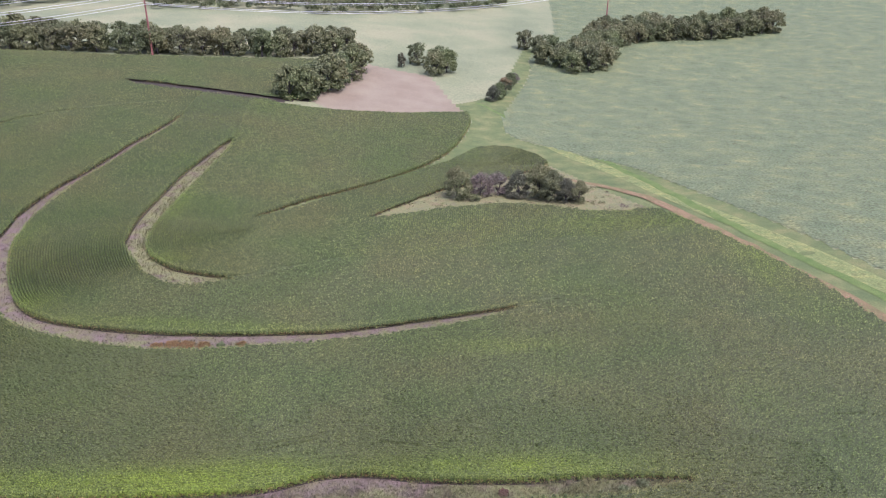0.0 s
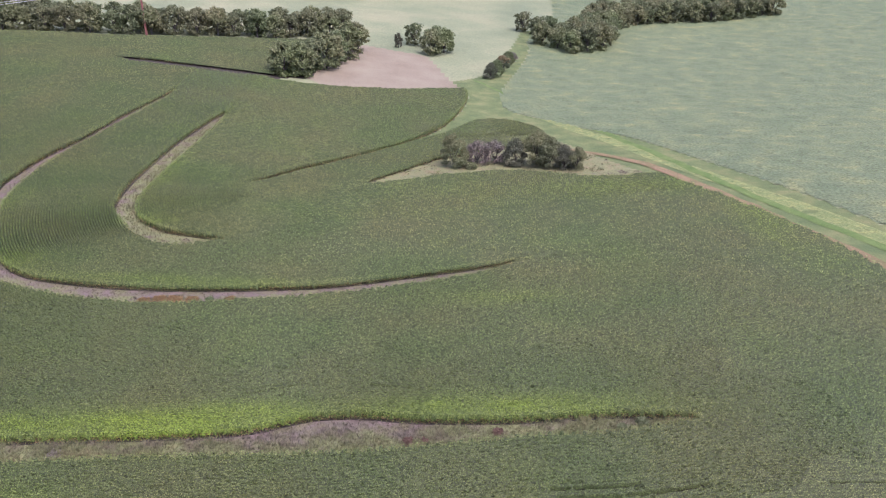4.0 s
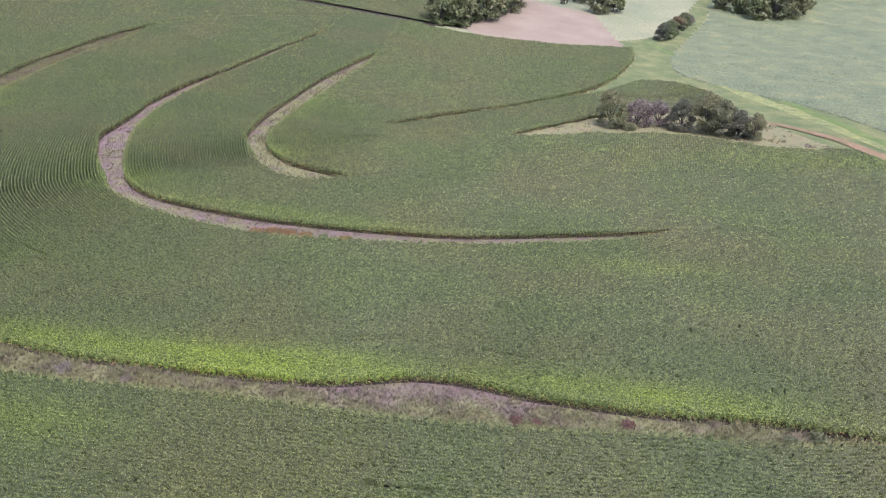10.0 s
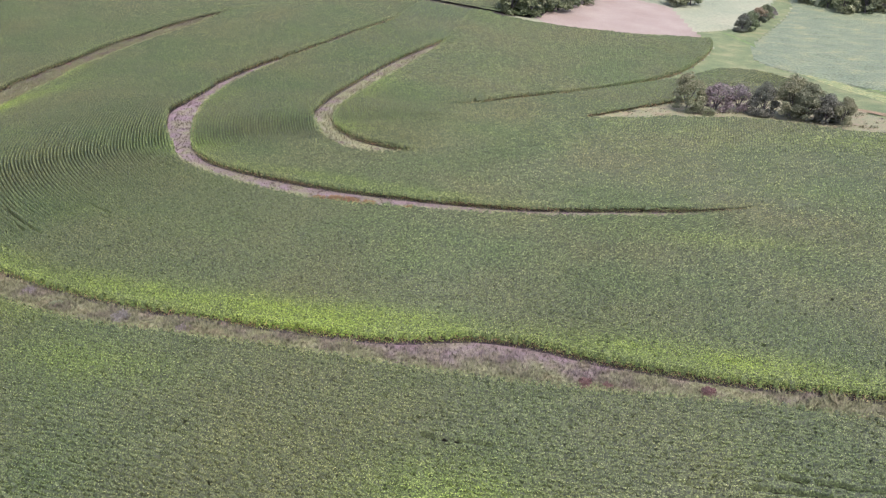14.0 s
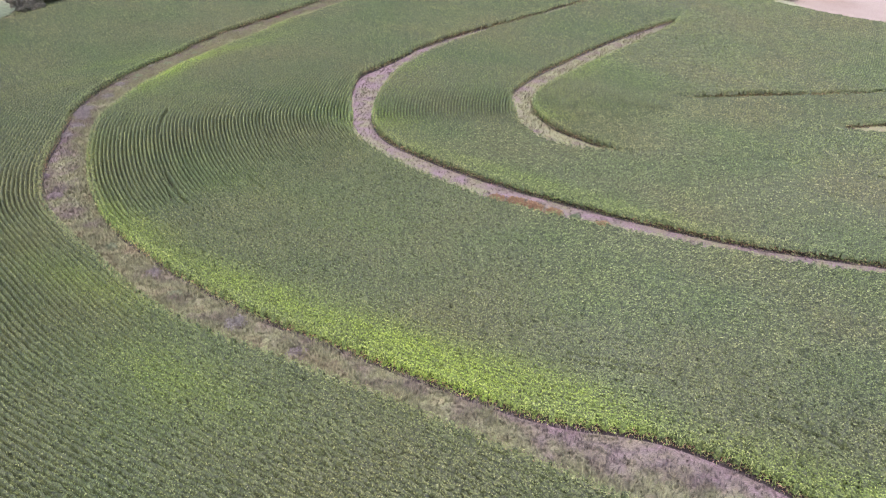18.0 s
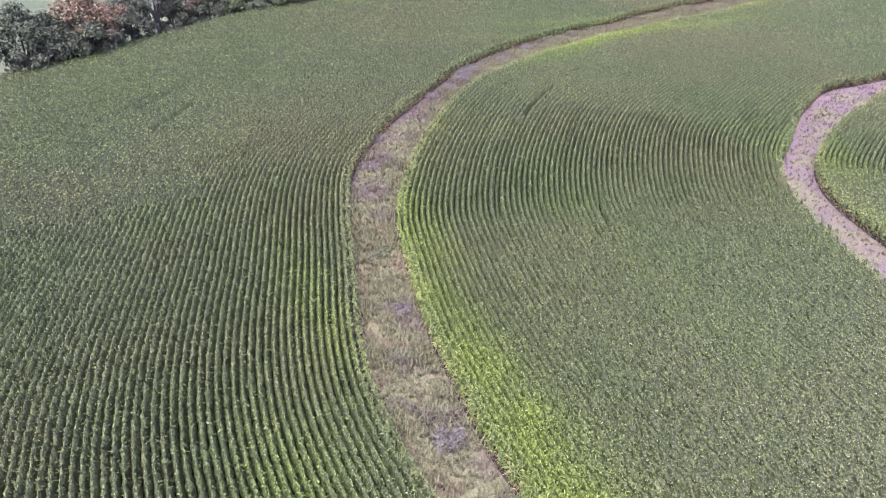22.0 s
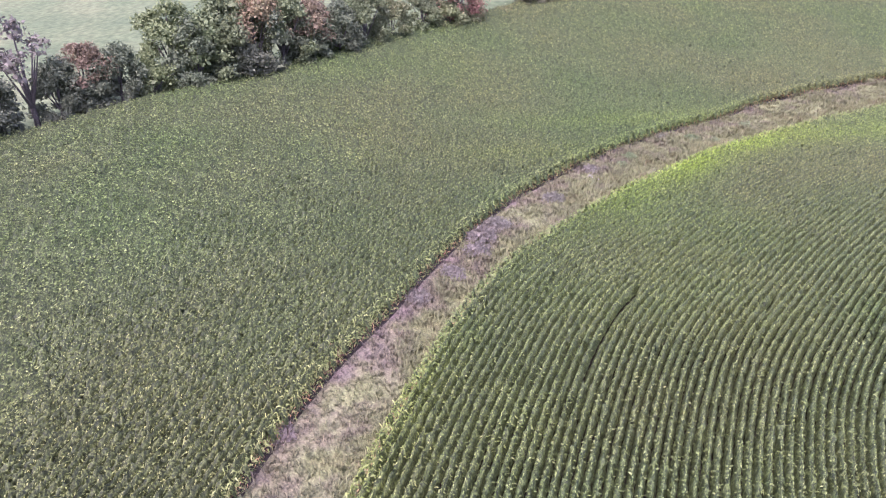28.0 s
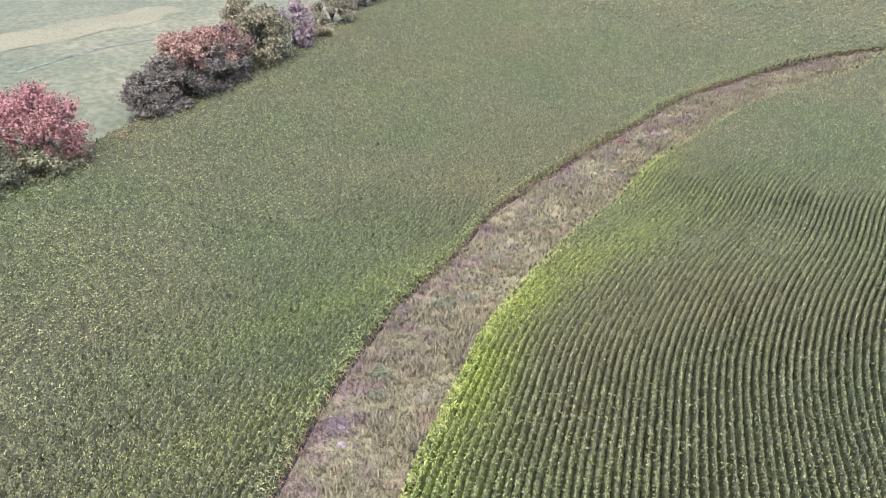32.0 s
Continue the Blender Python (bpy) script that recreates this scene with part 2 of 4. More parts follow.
def grass_material(name, blades):
    """Dead grass: mauve towards one side of a terrace, tan towards the other, olive weeds between."""
    m, nt, ln, b = material(name, 0.85, 0.12)
    side = nt.new("ShaderNodeAttribute")
    side.attribute_name = "tint"
    drift, fine = noise_node(nt, ln, 0.26, 5.0), noise_node(nt, ln, 5.0, 6.0)
    shift = nt.new("ShaderNodeMath")
    shift.operation = "MULTIPLY_ADD"
    ln.new(drift.outputs[0], shift.inputs[0])
    shift.inputs[1].default_value = 2.3
    ln.new(side.outputs["Fac"], shift.inputs[2])
    r = ramp(nt, [(0.33, (0.16, 0.136, 0.072)), (0.45, (0.152, 0.146, 0.068)), (0.55, (0.142, 0.147, 0.066)), (0.64, (0.132, 0.13, 0.066)), (0.73, (0.132, 0.116, 0.07)), (0.82, (0.118, 0.1, 0.072)), (0.92, (0.14, 0.106, 0.09))])
    half = nt.new("ShaderNodeMath")
    half.operation = "MULTIPLY"
    half.inputs[1].default_value = 0.43
    ln.new(shift.outputs[0], half.inputs[0])
    ln.new(half.outputs[0], r.inputs[0])
    v = ramp(nt, [(0.2, (0.55, 0.55, 0.55)), (0.8, (1.0, 1.0, 1.0))] if blades else [(0.3, (0.55, 0.55, 0.55)), (0.7, (1.3, 1.3, 1.3))])
    if blades:
        ln.new(nt.new("ShaderNodeNewGeometry").outputs["Random Per Island"], v.inputs[0])
    else:
        ln.new(fine.outputs[0], v.inputs[0])
        bp = nt.new("ShaderNodeBump")
        bp.inputs["Strength"].default_value, bp.inputs["Distance"].default_value = 0.8, 0.15
        ln.new(fine.outputs[0], bp.inputs["Height"])
        ln.new(bp.outputs[0], b.inputs["Normal"])
    ln.new(mixed(nt, ln, 1.0, r.outputs[0], v.outputs[0], "MULTIPLY"), b.inputs["Base Color"])
    return m


M_GRASS = grass_material("strip_grass", True)
M_STRAW = grass_material("strip_turf", False)
LEAF = {
    "green": leafy("tree_leaf_green", [(0.0, (0.09, 0.102, 0.048)), (0.6, (0.122, 0.136, 0.066)), (1.0, (0.165, 0.178, 0.092))], None, 0.65, 0.2),
    "olive": leafy("tree_leaf_olive", [(0.0, (0.105, 0.115, 0.05)), (0.6, (0.15, 0.16, 0.074)), (1.0, (0.2, 0.205, 0.105))], None, 0.65, 0.2),
    "dark": leafy("tree_leaf_dark", [(0.0, (0.07, 0.078, 0.047)), (0.6, (0.096, 0.104, 0.064)), (1.0, (0.135, 0.143, 0.088))], None, 0.65, 0.2),
    "red": leafy("tree_leaf_red", [(0.0, (0.17, 0.085, 0.06)), (0.6, (0.235, 0.125, 0.09)), (1.0, (0.27, 0.175, 0.12))], None, 0.65, 0.2),
    "rust": leafy("tree_leaf_rust", [(0.0, (0.13, 0.095, 0.055)), (0.5, (0.20, 0.135, 0.08)), (1.0, (0.22, 0.19, 0.10))], None, 0.65, 0.2),
    "redweed": leafy("weed_red", [(0.0, (0.075, 0.042, 0.032)), (0.6, (0.125, 0.076, 0.056)), (1.0, (0.165, 0.108, 0.078))], None, 0.65, 0.2),
    "orange": leafy("weed_orange", [(0.0, (0.14, 0.085, 0.04)), (0.6, (0.2, 0.125, 0.06)), (1.0, (0.22, 0.165, 0.08))], None, 0.75, 0.1),
    "sage": leafy("weed_sage", [(0.0, (0.085, 0.105, 0.048)), (0.6, (0.115, 0.135, 0.065)), (1.0, (0.15, 0.165, 0.088))], None, 0.65, 0.2),
    "rosy": leafy("tree_leaf_rosy", [(0.0, (0.115, 0.083, 0.055)), (0.6, (0.165, 0.112, 0.074)), (1.0, (0.195, 0.15, 0.095))], None, 0.65, 0.2),
    "grey": leafy("twig_grey", [(0.0, (0.105, 0.093, 0.075)), (0.6, (0.15, 0.132, 0.106)), (1.0, (0.19, 0.165, 0.13))], None, 0.65, 0.2),
}


# ---------------------------------------------------------------- mesh helpers
def sheet(name, verts, faces, mat, tint=None, parent=None, smooth=False):
    me = bpy.data.meshes.new(name)
    verts, faces = np.asarray(verts, np.float32), np.asarray(faces, np.int32)
    me.vertices.add(len(verts))
    me.vertices.foreach_set("co", verts.ravel())
    k = faces.shape[1]
    me.loops.add(faces.size)
    me.loops.foreach_set("vertex_index", faces.ravel())
    me.polygons.add(len(faces))
    me.polygons.foreach_set("loop_start", np.arange(0, faces.size, k, dtype=np.int32))
    me.polygons.foreach_set("loop_total", np.full(len(faces), k, np.int32))
    if smooth:
        me.polygons.foreach_set("use_smooth", np.ones(len(faces), bool))
    me.update(calc_edges=True)
    if tint is not None:
        me.attributes.new("tint", "FLOAT", "POINT").data.foreach_set("value", np.asarray(tint, np.float32))
    me.materials.append(mat)
    ob = new(name, me)
    if parent:
        ob.parent = parent
    return ob


def part(name, bm, mat, parent, label=""):
    me = bpy.data.meshes.new(name)
    bm.to_mesh(me)
    bm.free()
    me.materials.append(mat)
    ob = new(name, me)
    ob.parent = parent
    return tagged(ob, label)


def spline(points, step=1.0):
    """Catmull-Rom through points, resampled evenly."""
    p = np.array(points, float)
    p = np.vstack([2 * p[0] - p[1], p, 2 * p[-1] - p[-2]])
    out = []
    for i in range(1, len(p) - 2):
        t = np.linspace(0, 1, 24, endpoint=False)[:, None]
        a, b, c, d = p[i - 1], p[i], p[i + 1], p[i + 2]
        out.append(0.5 * (2 * b + (c - a) * t + (2 * a - 5 * b + 4 * c - d) * t * t + (3 * b - a - 3 * c + d) * t ** 3))
    q = np.vstack(out + [p[-2:-1]])
    s = np.r_[0, np.cumsum(np.hypot(*np.diff(q, axis=0).T))]
    u = np.linspace(0, s[-1], max(2, int(s[-1] / step) + 1))
    return np.stack([np.interp(u, s, q[:, 0]), np.interp(u, s, q[:, 1])], -1)


def resample(c, n):
    s = np.r_[0, np.cumsum(np.hypot(*np.diff(c, axis=0).T))]
    u = np.linspace(0, s[-1], n)
    return np.stack([np.interp(u, s, c[:, 0]), np.interp(u, s, c[:, 1])], -1)


def inside(poly, x, y):
    """Even-odd test of many points in a polygon."""
    odd = np.zeros(np.shape(x), bool)
    x0, y0 = poly[-1]
    for x1, y1 in poly:
        if y0 != y1:
            odd ^= ((y1 > y) != (y0 > y)) & (x < (x0 - x1) * (y - y1) / (y0 - y1) + x1)
        x0, y0 = x1, y1
    return odd


def near(x, y, curve):
    """Distance from many points to the points of a curve."""
    out = np.full(np.shape(x), 1e9)
    for a, b in curve:
        np.minimum(out, (x - a) ** 2 + (y - b) ** 2, out)
    return np.sqrt(out)


def lattice(name, x0, x1, y0, y1, step, mat, lift, poly=None, rough=None):
    """A sheet that follows the land over a rectangle or polygon."""
    xs, ys = np.arange(x0, x1 + step, step), np.arange(y0, y1 + step, step)
    X, Y = np.meshgrid(xs, ys)
    Z = ground(X, Y) + lift
    if rough:
        Z += rough(X, Y)
    n, m = len(xs), len(ys)
    i = np.arange(n * m).reshape(m, n)
    f = np.stack([i[:-1, :-1], i[:-1, 1:], i[1:, 1:], i[1:, :-1]], -1).reshape(-1, 4)
    if poly is not None:
        cx, cy = X.ravel()[f].mean(1), Y.ravel()[f].mean(1)
        f = f[inside(poly, cx, cy)]
        used, f = np.unique(f, return_inverse=True)
        f = f.reshape(-1, 4)
    else:
        used = np.arange(n * m)
    v = np.stack([X, Y, Z], -1).reshape(-1, 3)[used]
    return sheet(name, v, f, mat, smooth=True)


def weedy_side(x, y, t):
    """Share of bare mauve ground across a terrace: it lies on the inner side in the south and on the outer side from the bend on."""
    f = np.clip((x + 130) / 16, 0, 1) * (y < 160)
    bare = 1 - f * (0.8 - 0.8 * np.exp(-((x + 20) / 32) ** 2))
    bare *= 1 - 0.3 * np.clip((-110 - x) / 20, 0, 1) * (y < 150)
    side = bare * (t * (1 - f) + (1 - t) * f) * (1 - 0.55 * np.clip((y - 140) / 25, 0, 1) * (x < -160)) * np.where((x > -112) & (y > 195), 0.6, 1.0)
    return np.where((x > -160) & (y > 158) & ~((x > -112) & (y > 195)), np.maximum(side, 0.68), side)


def ribbon(name, a, b, mat, lift=0.03, across=7, step=1.2, bulge=0.0):
    """A strip of land between two curves."""
    n = int(max(len(a), len(b)) / step) + 2
    a, b = resample(a, n), resample(b, n)
    k = np.linspace(0, 1, across)[None, :, None]
    g = a[:, None] * (1 - k) + b[:, None] * k
    z = ground(g[..., 0], g[..., 1]) + lift + bulge * np.sin(np.pi * k[..., 0])
    z += 0.12 * (wave(g[..., 0], g[..., 1], 1.7, 4) - 0.3).clip(0)
    v = np.concatenate([g, z[..., None]], -1).reshape(-1, 3)
    i = np.arange(n * across).reshape(n, across)
    f = np.stack([i[:-1, :-1], i[:-1, 1:], i[1:, 1:], i[1:, :-1]], -1).reshape(-1, 4)
    return sheet(name, v, f, mat, weedy_side(v[:, 0], v[:, 1], np.tile(np.linspace(0, 1, across), n)), smooth=True)


# ---------------------------------------------------------------- plan of the fields
T1_IN = spline([(47.1, 114.3), (32.5, 115.4), (14.6, 114.3), (-1.6, 114.7), (-13, 116.5), (-22.8, 116), (-34.1, 111.8), (-48.8, 110.5), (-65, 110.4), (-81.2, 110.6), (-94.2, 111),
                (-105.6, 112.8), (-117, 115.4), (-128.5, 120.7), (-136, 125), (-143.5, 130), (-148.8, 134), (-157.3, 141), (-164.1, 148), (-169.9, 156), (-174.6, 164), (-179.5, 173), (-184.9, 183), (-190.7, 194), (-194.9, 206), (-198.7, 220), (-200.9, 235), (-205.3, 251), (-206.6, 268), (-207.8, 286), (-206.1, 305), (-201.6, 325), (-198.2, 345), (-175.5, 366)])
T1_OUT = spline([(47.1, 113.1), (32.5, 109.5), (17.9, 108.4), (3.2, 105.7), (-13, 104), (-32.5, 103.4), (-50.4, 103), (-68.2, 102.6), (-82.9, 102.2), (-94.2, 103.7), (-107.2, 106.9),
                 (-120.2, 110), (-132.3, 113.9), (-142.6, 120), (-151.6, 127), (-158.9, 134), (-166.8, 141), (-173.9, 148), (-181.4, 156), (-186.7, 164), (-192.3, 173), (-198.1, 183), (-203.5, 194), (-207.1, 206), (-212.8, 220), (-215.3, 235), (-217.6, 251), (-219.4, 268), (-221.7, 286), (-220.6, 305), (-214.4, 325), (-202.3, 345), (-176.5, 368)])
T2_IN = spline([(26, 196.6), (8.1, 191), (-9.8, 185.2), (-27.6, 179.5), (-47.1, 176.8), (-66.6, 175.2), (-81.2, 175.2), (-94.2, 176.5), (-107.2, 179.5), (-117, 186.9), (-125.9, 200), (-131.2, 210), (-136.4, 222), (-139.4, 234), (-141.2, 246), (-141.9, 260), (-141.3, 275), (-139.7, 290), (-136.7, 307), (-134.4, 325), (-132.2, 340), (-129, 360), (-129.5, 380)])
T2_OUT = spline([(24.4, 194.7), (14.3, 186.7), (-1.6, 179.4), (-26, 171.6), (-43.9, 168), (-61.8, 164.6), (-73.1, 164.1), (-86.1, 165.6), (-97.5, 168.2), (-107.2, 171.6),
                 (-117, 177.6), (-128, 191.5), (-137.1, 205), (-142.7, 215), (-144, 225), (-145.4, 237), (-147.7, 250), (-148.9, 265), (-147.4, 280), (-144.1, 296), (-141.4, 313), (-139.4, 330), (-135.9, 347), (-133.7, 362), (-130.2, 380)])
T3_IN = spline([(-61.8, 212), (-74.8, 214.2), (-82.9, 216.1), (-90.2, 221), (-94.6, 226), (-97.5, 232), (-99.7, 241), (-100.4, 255), (-100.2, 270), (-99.8, 285), (-99, 300), (-98.2, 318), (-97.4, 338), (-98.6, 352)])
T3_OUT = spline([(-61.8, 210.5), (-69.9, 204.8), (-79.6, 202.7), (-87.8, 206.4), (-94.2, 212.9), (-100.8, 224.2), (-104.2, 232), (-106.3, 243), (-107.4, 256), (-107.5, 270), (-107.1, 285), (-106.5, 302), (-104.4, 320), (-101.6, 340), (-99.4, 352)])


def towards(a, b, w):
    """Curve a moved towards curve b by w metres."""
    d = np.stack([b[np.argmin(np.hypot(*(b - p).T))] - p for p in a])
    n = np.hypot(*d.T)
    return a + d / (n[:, None] + 1e-6) * np.minimum(w, 0.45 * n)[:, None]


T1_IN = towards(T1_IN, T1_OUT, 1.2 * np.exp(-((T1_IN[:, 0] + 76) / 16) ** 2))
for edge in (T1_IN, T1_OUT):
    edge[:, 0] -= 1.5 * np.clip((edge[:, 1] - 158) / 15, 0, 1) * np.clip((310 - edge[:, 1]) / 20, 0, 1)
T1_OUT = towards(T1_OUT, T1_IN, 1.2 * np.clip((T1_OUT[:, 0] + 75) / 25, 0, 1) * np.clip((25 - T1_OUT[:, 0]) / 20, 0, 1) * (T1_OUT[:, 1] < 140))
T2_OUT = towards(T2_OUT, T2_IN, 1.6 * np.clip((200 - T2_OUT[:, 1]) / 15, 0, 1))
T2_OUT = towards(T2_OUT, T2_IN, 1.8 * np.clip((T2_OUT[:, 1] - 248) / 15, 0, 1))
T3_OUT = towards(T3_OUT, T3_IN, 2.2 * np.clip((232 - T3_OUT[:, 1]) / 15, 0, 1))
FURROW = spline([(-61.8, 211.2), (-53.6, 218.5), (-43.9, 224.2), (-34.1, 231.5)])
N1 = spline([(-69.9, 266.5), (-53.6, 289.2), (-35.8, 308.8), (-17.9, 330.7), (-0.8, 359.1), (9, 390), (14.6, 422.5), (13.8, 442)])
FAR_EDGE = spline([(13.8, 442), (-8.1, 435.5), (-29.2, 428.2), (-58.5, 421.7), (-87.8, 420), (-100.8, 421.7), (-130, 420), (-162.5, 418.5)])
N3 = spline([(-165.8, 419.2), (-162.5, 430.6), (-128.4, 431.5), (-97.5, 433), (-81.2, 435.5)])
E_LOW = spline([(-69.9, 260.5), (-60, 270.5), (-51, 282), (-42.5, 292.5), (-32.5, 305.5), (-20.5, 320), (-8.3, 335.8), (5, 354.5), (11, 365), (18, 375), (33, 376.5), (45, 364), (49.5, 351)])
E_LOW = towards(E_LOW, N1, 1.6 * np.clip((0 - E_LOW[:, 0]) / 10, 0, 1))
N2 = spline([(49.5, 351), (34, 334.5), (26, 327.5), (12, 318.5), (-1, 310), (-8, 302), (-19, 287.5), (-28, 275)])
N2_NEAR = spline([(-28, 271.5), (-18, 276), (-8, 282), (3, 286.5), (15, 290), (26, 292), (40, 289), (48, 285.5), (58, 281.5), (69, 280), (77, 282), (83.7, 281.1)])
CORN_EAST = spline([(83.7, 281.1), (95.9, 255.1), (107.2, 222.6), (113, 199.9), (117, 177.1), (123.5, 138.1), (133.2, 89.4), (149.5, 16.2)])
BEAN_EDGE = spline([(211.2, 32.5), (162.5, 130), (147.9, 175.5), (136.5, 214.5), (125.1, 256.8), (108.4, 300.6), (87.8, 346.1), (60.1, 375.4), (35.8, 403), (33.3, 435.5), (39, 464.8), (50.4, 510.2),
                    (61.8, 563.9), (68.2, 622.4), (97.5, 715), (113.8, 910)])
WEST = spline([(-158, -49), (-180, 10), (-194, 42), (-203.5, 63), (-209, 77), (-215.4, 87.8), (-221.9, 99.7), (-227.7, 109.7), (-232.7, 121.8), (-239.2, 133.2), (-246.4, 143.9), (-254.8, 156), (-261, 168.4), (-265.7, 179.9), (-272.1, 192.4), (-277.8, 205.2), (-284.5, 221.1), (-292.9, 238.2), (-306.2, 262.6), (-319.6, 288.3), (-332.4, 314.5), (-348.2, 340.2), (-376, 423.8), (-365.6, 471.3)])
NORTH = [(-365.6, 471.2), (-269.8, 476.1), (-201.5, 484.2), (-126.8, 520), (-84.5, 539.5)]

corn_all = np.vstack([WEST, NORTH, [(-68.2, 487.5), (-74.8, 442)], N3[::-1][:1], [(-97.5, 425.8)], FAR_EDGE[:np.argmin(abs(FAR_EDGE[:, 0] + 91))][::-1], N1[::-1], E_LOW, N2, N2_NEAR, CORN_EAST, [(149.5, -48.8)]])
strip_1, strip_2, strip_3 = (np.vstack([a, b[::-1]]) for a, b in ((T1_IN, T1_OUT), (T2_IN, T2_OUT), (T3_IN, T3_OUT)))
strip_n3 = np.vstack([N3, [(-81.2, 425.8), (-100.8, 424.1)], FAR_EDGE[np.argmin(abs(FAR_EDGE[:, 0] + 94)):][::-1]])


def on_from(c, length):
    """A curve carried on straight past its end."""
    d = c[-1] - c[-12]
    d /= np.hypot(*d)
    return np.vstack([c, c[-1] + d * np.arange(1, length)[:, None]])


def reference(k):
    """The edge that a band's rows run along."""
    if k == 0:
        return on_from(np.vstack([spline([(210.6, 117), (97.5, 113.8), (47.1, 113.5)]), T1_OUT[3:]]), 200)
    if k == 1:
        return on_from(np.vstack([spline([(210.6, 117), (97.5, 113.8), (47.1, 113.5)]), T1_IN[3:]]), 200)
    if k == 2:
        return on_from(np.vstack([spline([(178.1, 250.9), (97.5, 226.2), (26, 197.1)]), T2_IN[3:]]), 200)
    if k == 3:
        return on_from(np.vstack([spline([(178.1, 273), (65, 256.1), (0, 239.2), (-34.1, 231.4)]), FURROW[::-1], T3_IN[3:]]), 200)
    if k == 4:
        return E_LOW
    return spline([(-65, 435.5), (-165.1, 430.3), (-377, 405.6)])


TOP = [(-130, 546), (210.6, 546)]
hem_1, hem_2, hem_3 = (np.vstack([reference(n), TOP]) for n in (1, 2, 3))
hem_4 = np.vstack([E_LOW, N2, E_LOW[:1]])
hem_5 = np.vstack([N3, [(-81.2, 650), (-487.5, 650), (-487.5, 395), (-377, 406), (-180, 429.3)]])

# ---------------------------------------------------------------- ground
xs = np.r_[-3000, -2000, -1200, -800, -700, np.arange(-540, 650, 9.0), 800, 1200, 2000, 3000]
ys = np.r_[-2500, -1500, -800, -400, -200, np.arange(-100, 980, 9.0), 1000, 1300, 1800, 2500, 3500]
GX, GY = np.meshgrid(xs, ys)
gi = np.arange(GX.size).reshape(GX.shape)
tagged(sheet("ground", np.stack([GX, GY, ground(GX, GY)], -1).reshape(-1, 3),
             np.stack([gi[:-1, :-1], gi[:-1, 1:], gi[1:, 1:], gi[1:, :-1]], -1).reshape(-1, 4), M_PASTURE, smooth=True),
       "pale green rolling farmland reaching the horizon", "ground", kind="structure")
corn_soil = lattice("field_soil", -377, 162, -52, 546, 4.0, M_SOIL, 0.05, corn_all)
tagged(corn_soil, "dark bare soil under the corn rows", "soil", kind="structure")
for nm, a, b, lab in (("grass_terrace", T1_IN, T1_OUT, "broad weedy terrace of dead grass between corn bands"),
                      ("grass_terrace", T2_IN, T2_OUT, "curving terrace of purple-brown dead grass"),
                      ("grass_terrace", T3_IN, T3_OUT, "short curved terrace of dead grass")):
    tagged(ribbon(nm, a, b, M_STRAW, 0.12), lab, "terrace", "terraces", "structure")
way = np.vstack([CORN_EAST[::-1], N2_NEAR[::-1][:5], N2[:1], E_LOW[::-1], N1, [(6.5, 461.5), (29.2, 487.5), (48.8, 568.8), (65, 650)], BEAN_EDGE[BEAN_EDGE[:, 1] < 650][::-1]])
waterway = lattice("grass_waterway", -81, 228, 0, 650, 2.2, M_GREENWAY, 0.09, way, lambda x, y: 0.25 * wave(x, y, 3.0, 5))
tagged(waterway, "bright green grass waterway winding between corn and beans", "grass", kind="structure")
weeds = np.vstack([N2_NEAR, N2])
tagged(lattice("weedy_corner", -33, 98, 258, 362, 1.5, M_STRAW, 0.2, weeds, lambda x, y: 0.4 * wave(x, y, 2.5, 6)),
       "pinkish dead weeds round the small grove", "weeds", kind="structure")
hay = np.array([(13, 445.2), (6.5, 461.5), (-9.8, 529.8), (-52, 546), (-76.4, 520), (-68.2, 487.5), (-74.8, 438.8), (-58.5, 420.9), (-29.2, 427.4)])
tagged(lattice("stubble_field", -98, 33, 412, 562, 2.5, M_BROWN, 0.1, hay), "pinkish brown mown stubble field", "field", kind="structure")


def bean_bumps(x, y):
    return 0.5 * np.clip(near(x, y, BEAN_EDGE[::4]) / 6, 0, 1) * (0.4 + 0.7 * wave(x, y, 7.0, 7) + 0.8 * wave(x * 0.35 + y, y * 0.5 - x * 0.2, 5.0, 8) + 0.9 * wave(x * 0.4 + y * 0.9, y * 0.35 - x * 0.8, 3.2, 9))


bean_poly = np.vstack([BEAN_EDGE, [(536.2, 910), (536.2, 32.5)]])
tagged(lattice("bean_field", 22, 536, 30, 910, 2.2, M_BEAN, 0.1, bean_poly, bean_bumps), "grey-green lodged soybean field with pale yellow streaks", "field", kind="stuff")


west_poly = np.vstack([WEST, [(-520, 471), (-520, -49)]])
tagged(lattice("west_pasture", -524, -150, -52, 474, 4.0, M_WESTPAST, 0.05, west_poly), "pale green pasture beyond the hedgerow", "grass", kind="structure")


def streak(name, pts, w0, w1, mat, lift, label, cat, group=""):
    """A band of land along a curve, between two offsets."""
    c = spline(pts, 2.5)
    t = np.gradient(c, axis=0)
    t /= np.hypot(*t.T)[:, None]
    n = np.stack([t[:, 1], -t[:, 0]], -1)
    fade = np.sin(np.linspace(0.25, 2.9, len(c)))[:, None] ** 0.5
    wob = (wave(c[:, 0], c[:, 1], 6.0, 41) - 0.5)[:, None] * 0.4 * abs(w1 - w0)
    return tagged(ribbon(name, c + n * (w0 * fade + wob), c + n * (w1 * fade + wob), mat, lift, 4), label, cat, group, "structure")


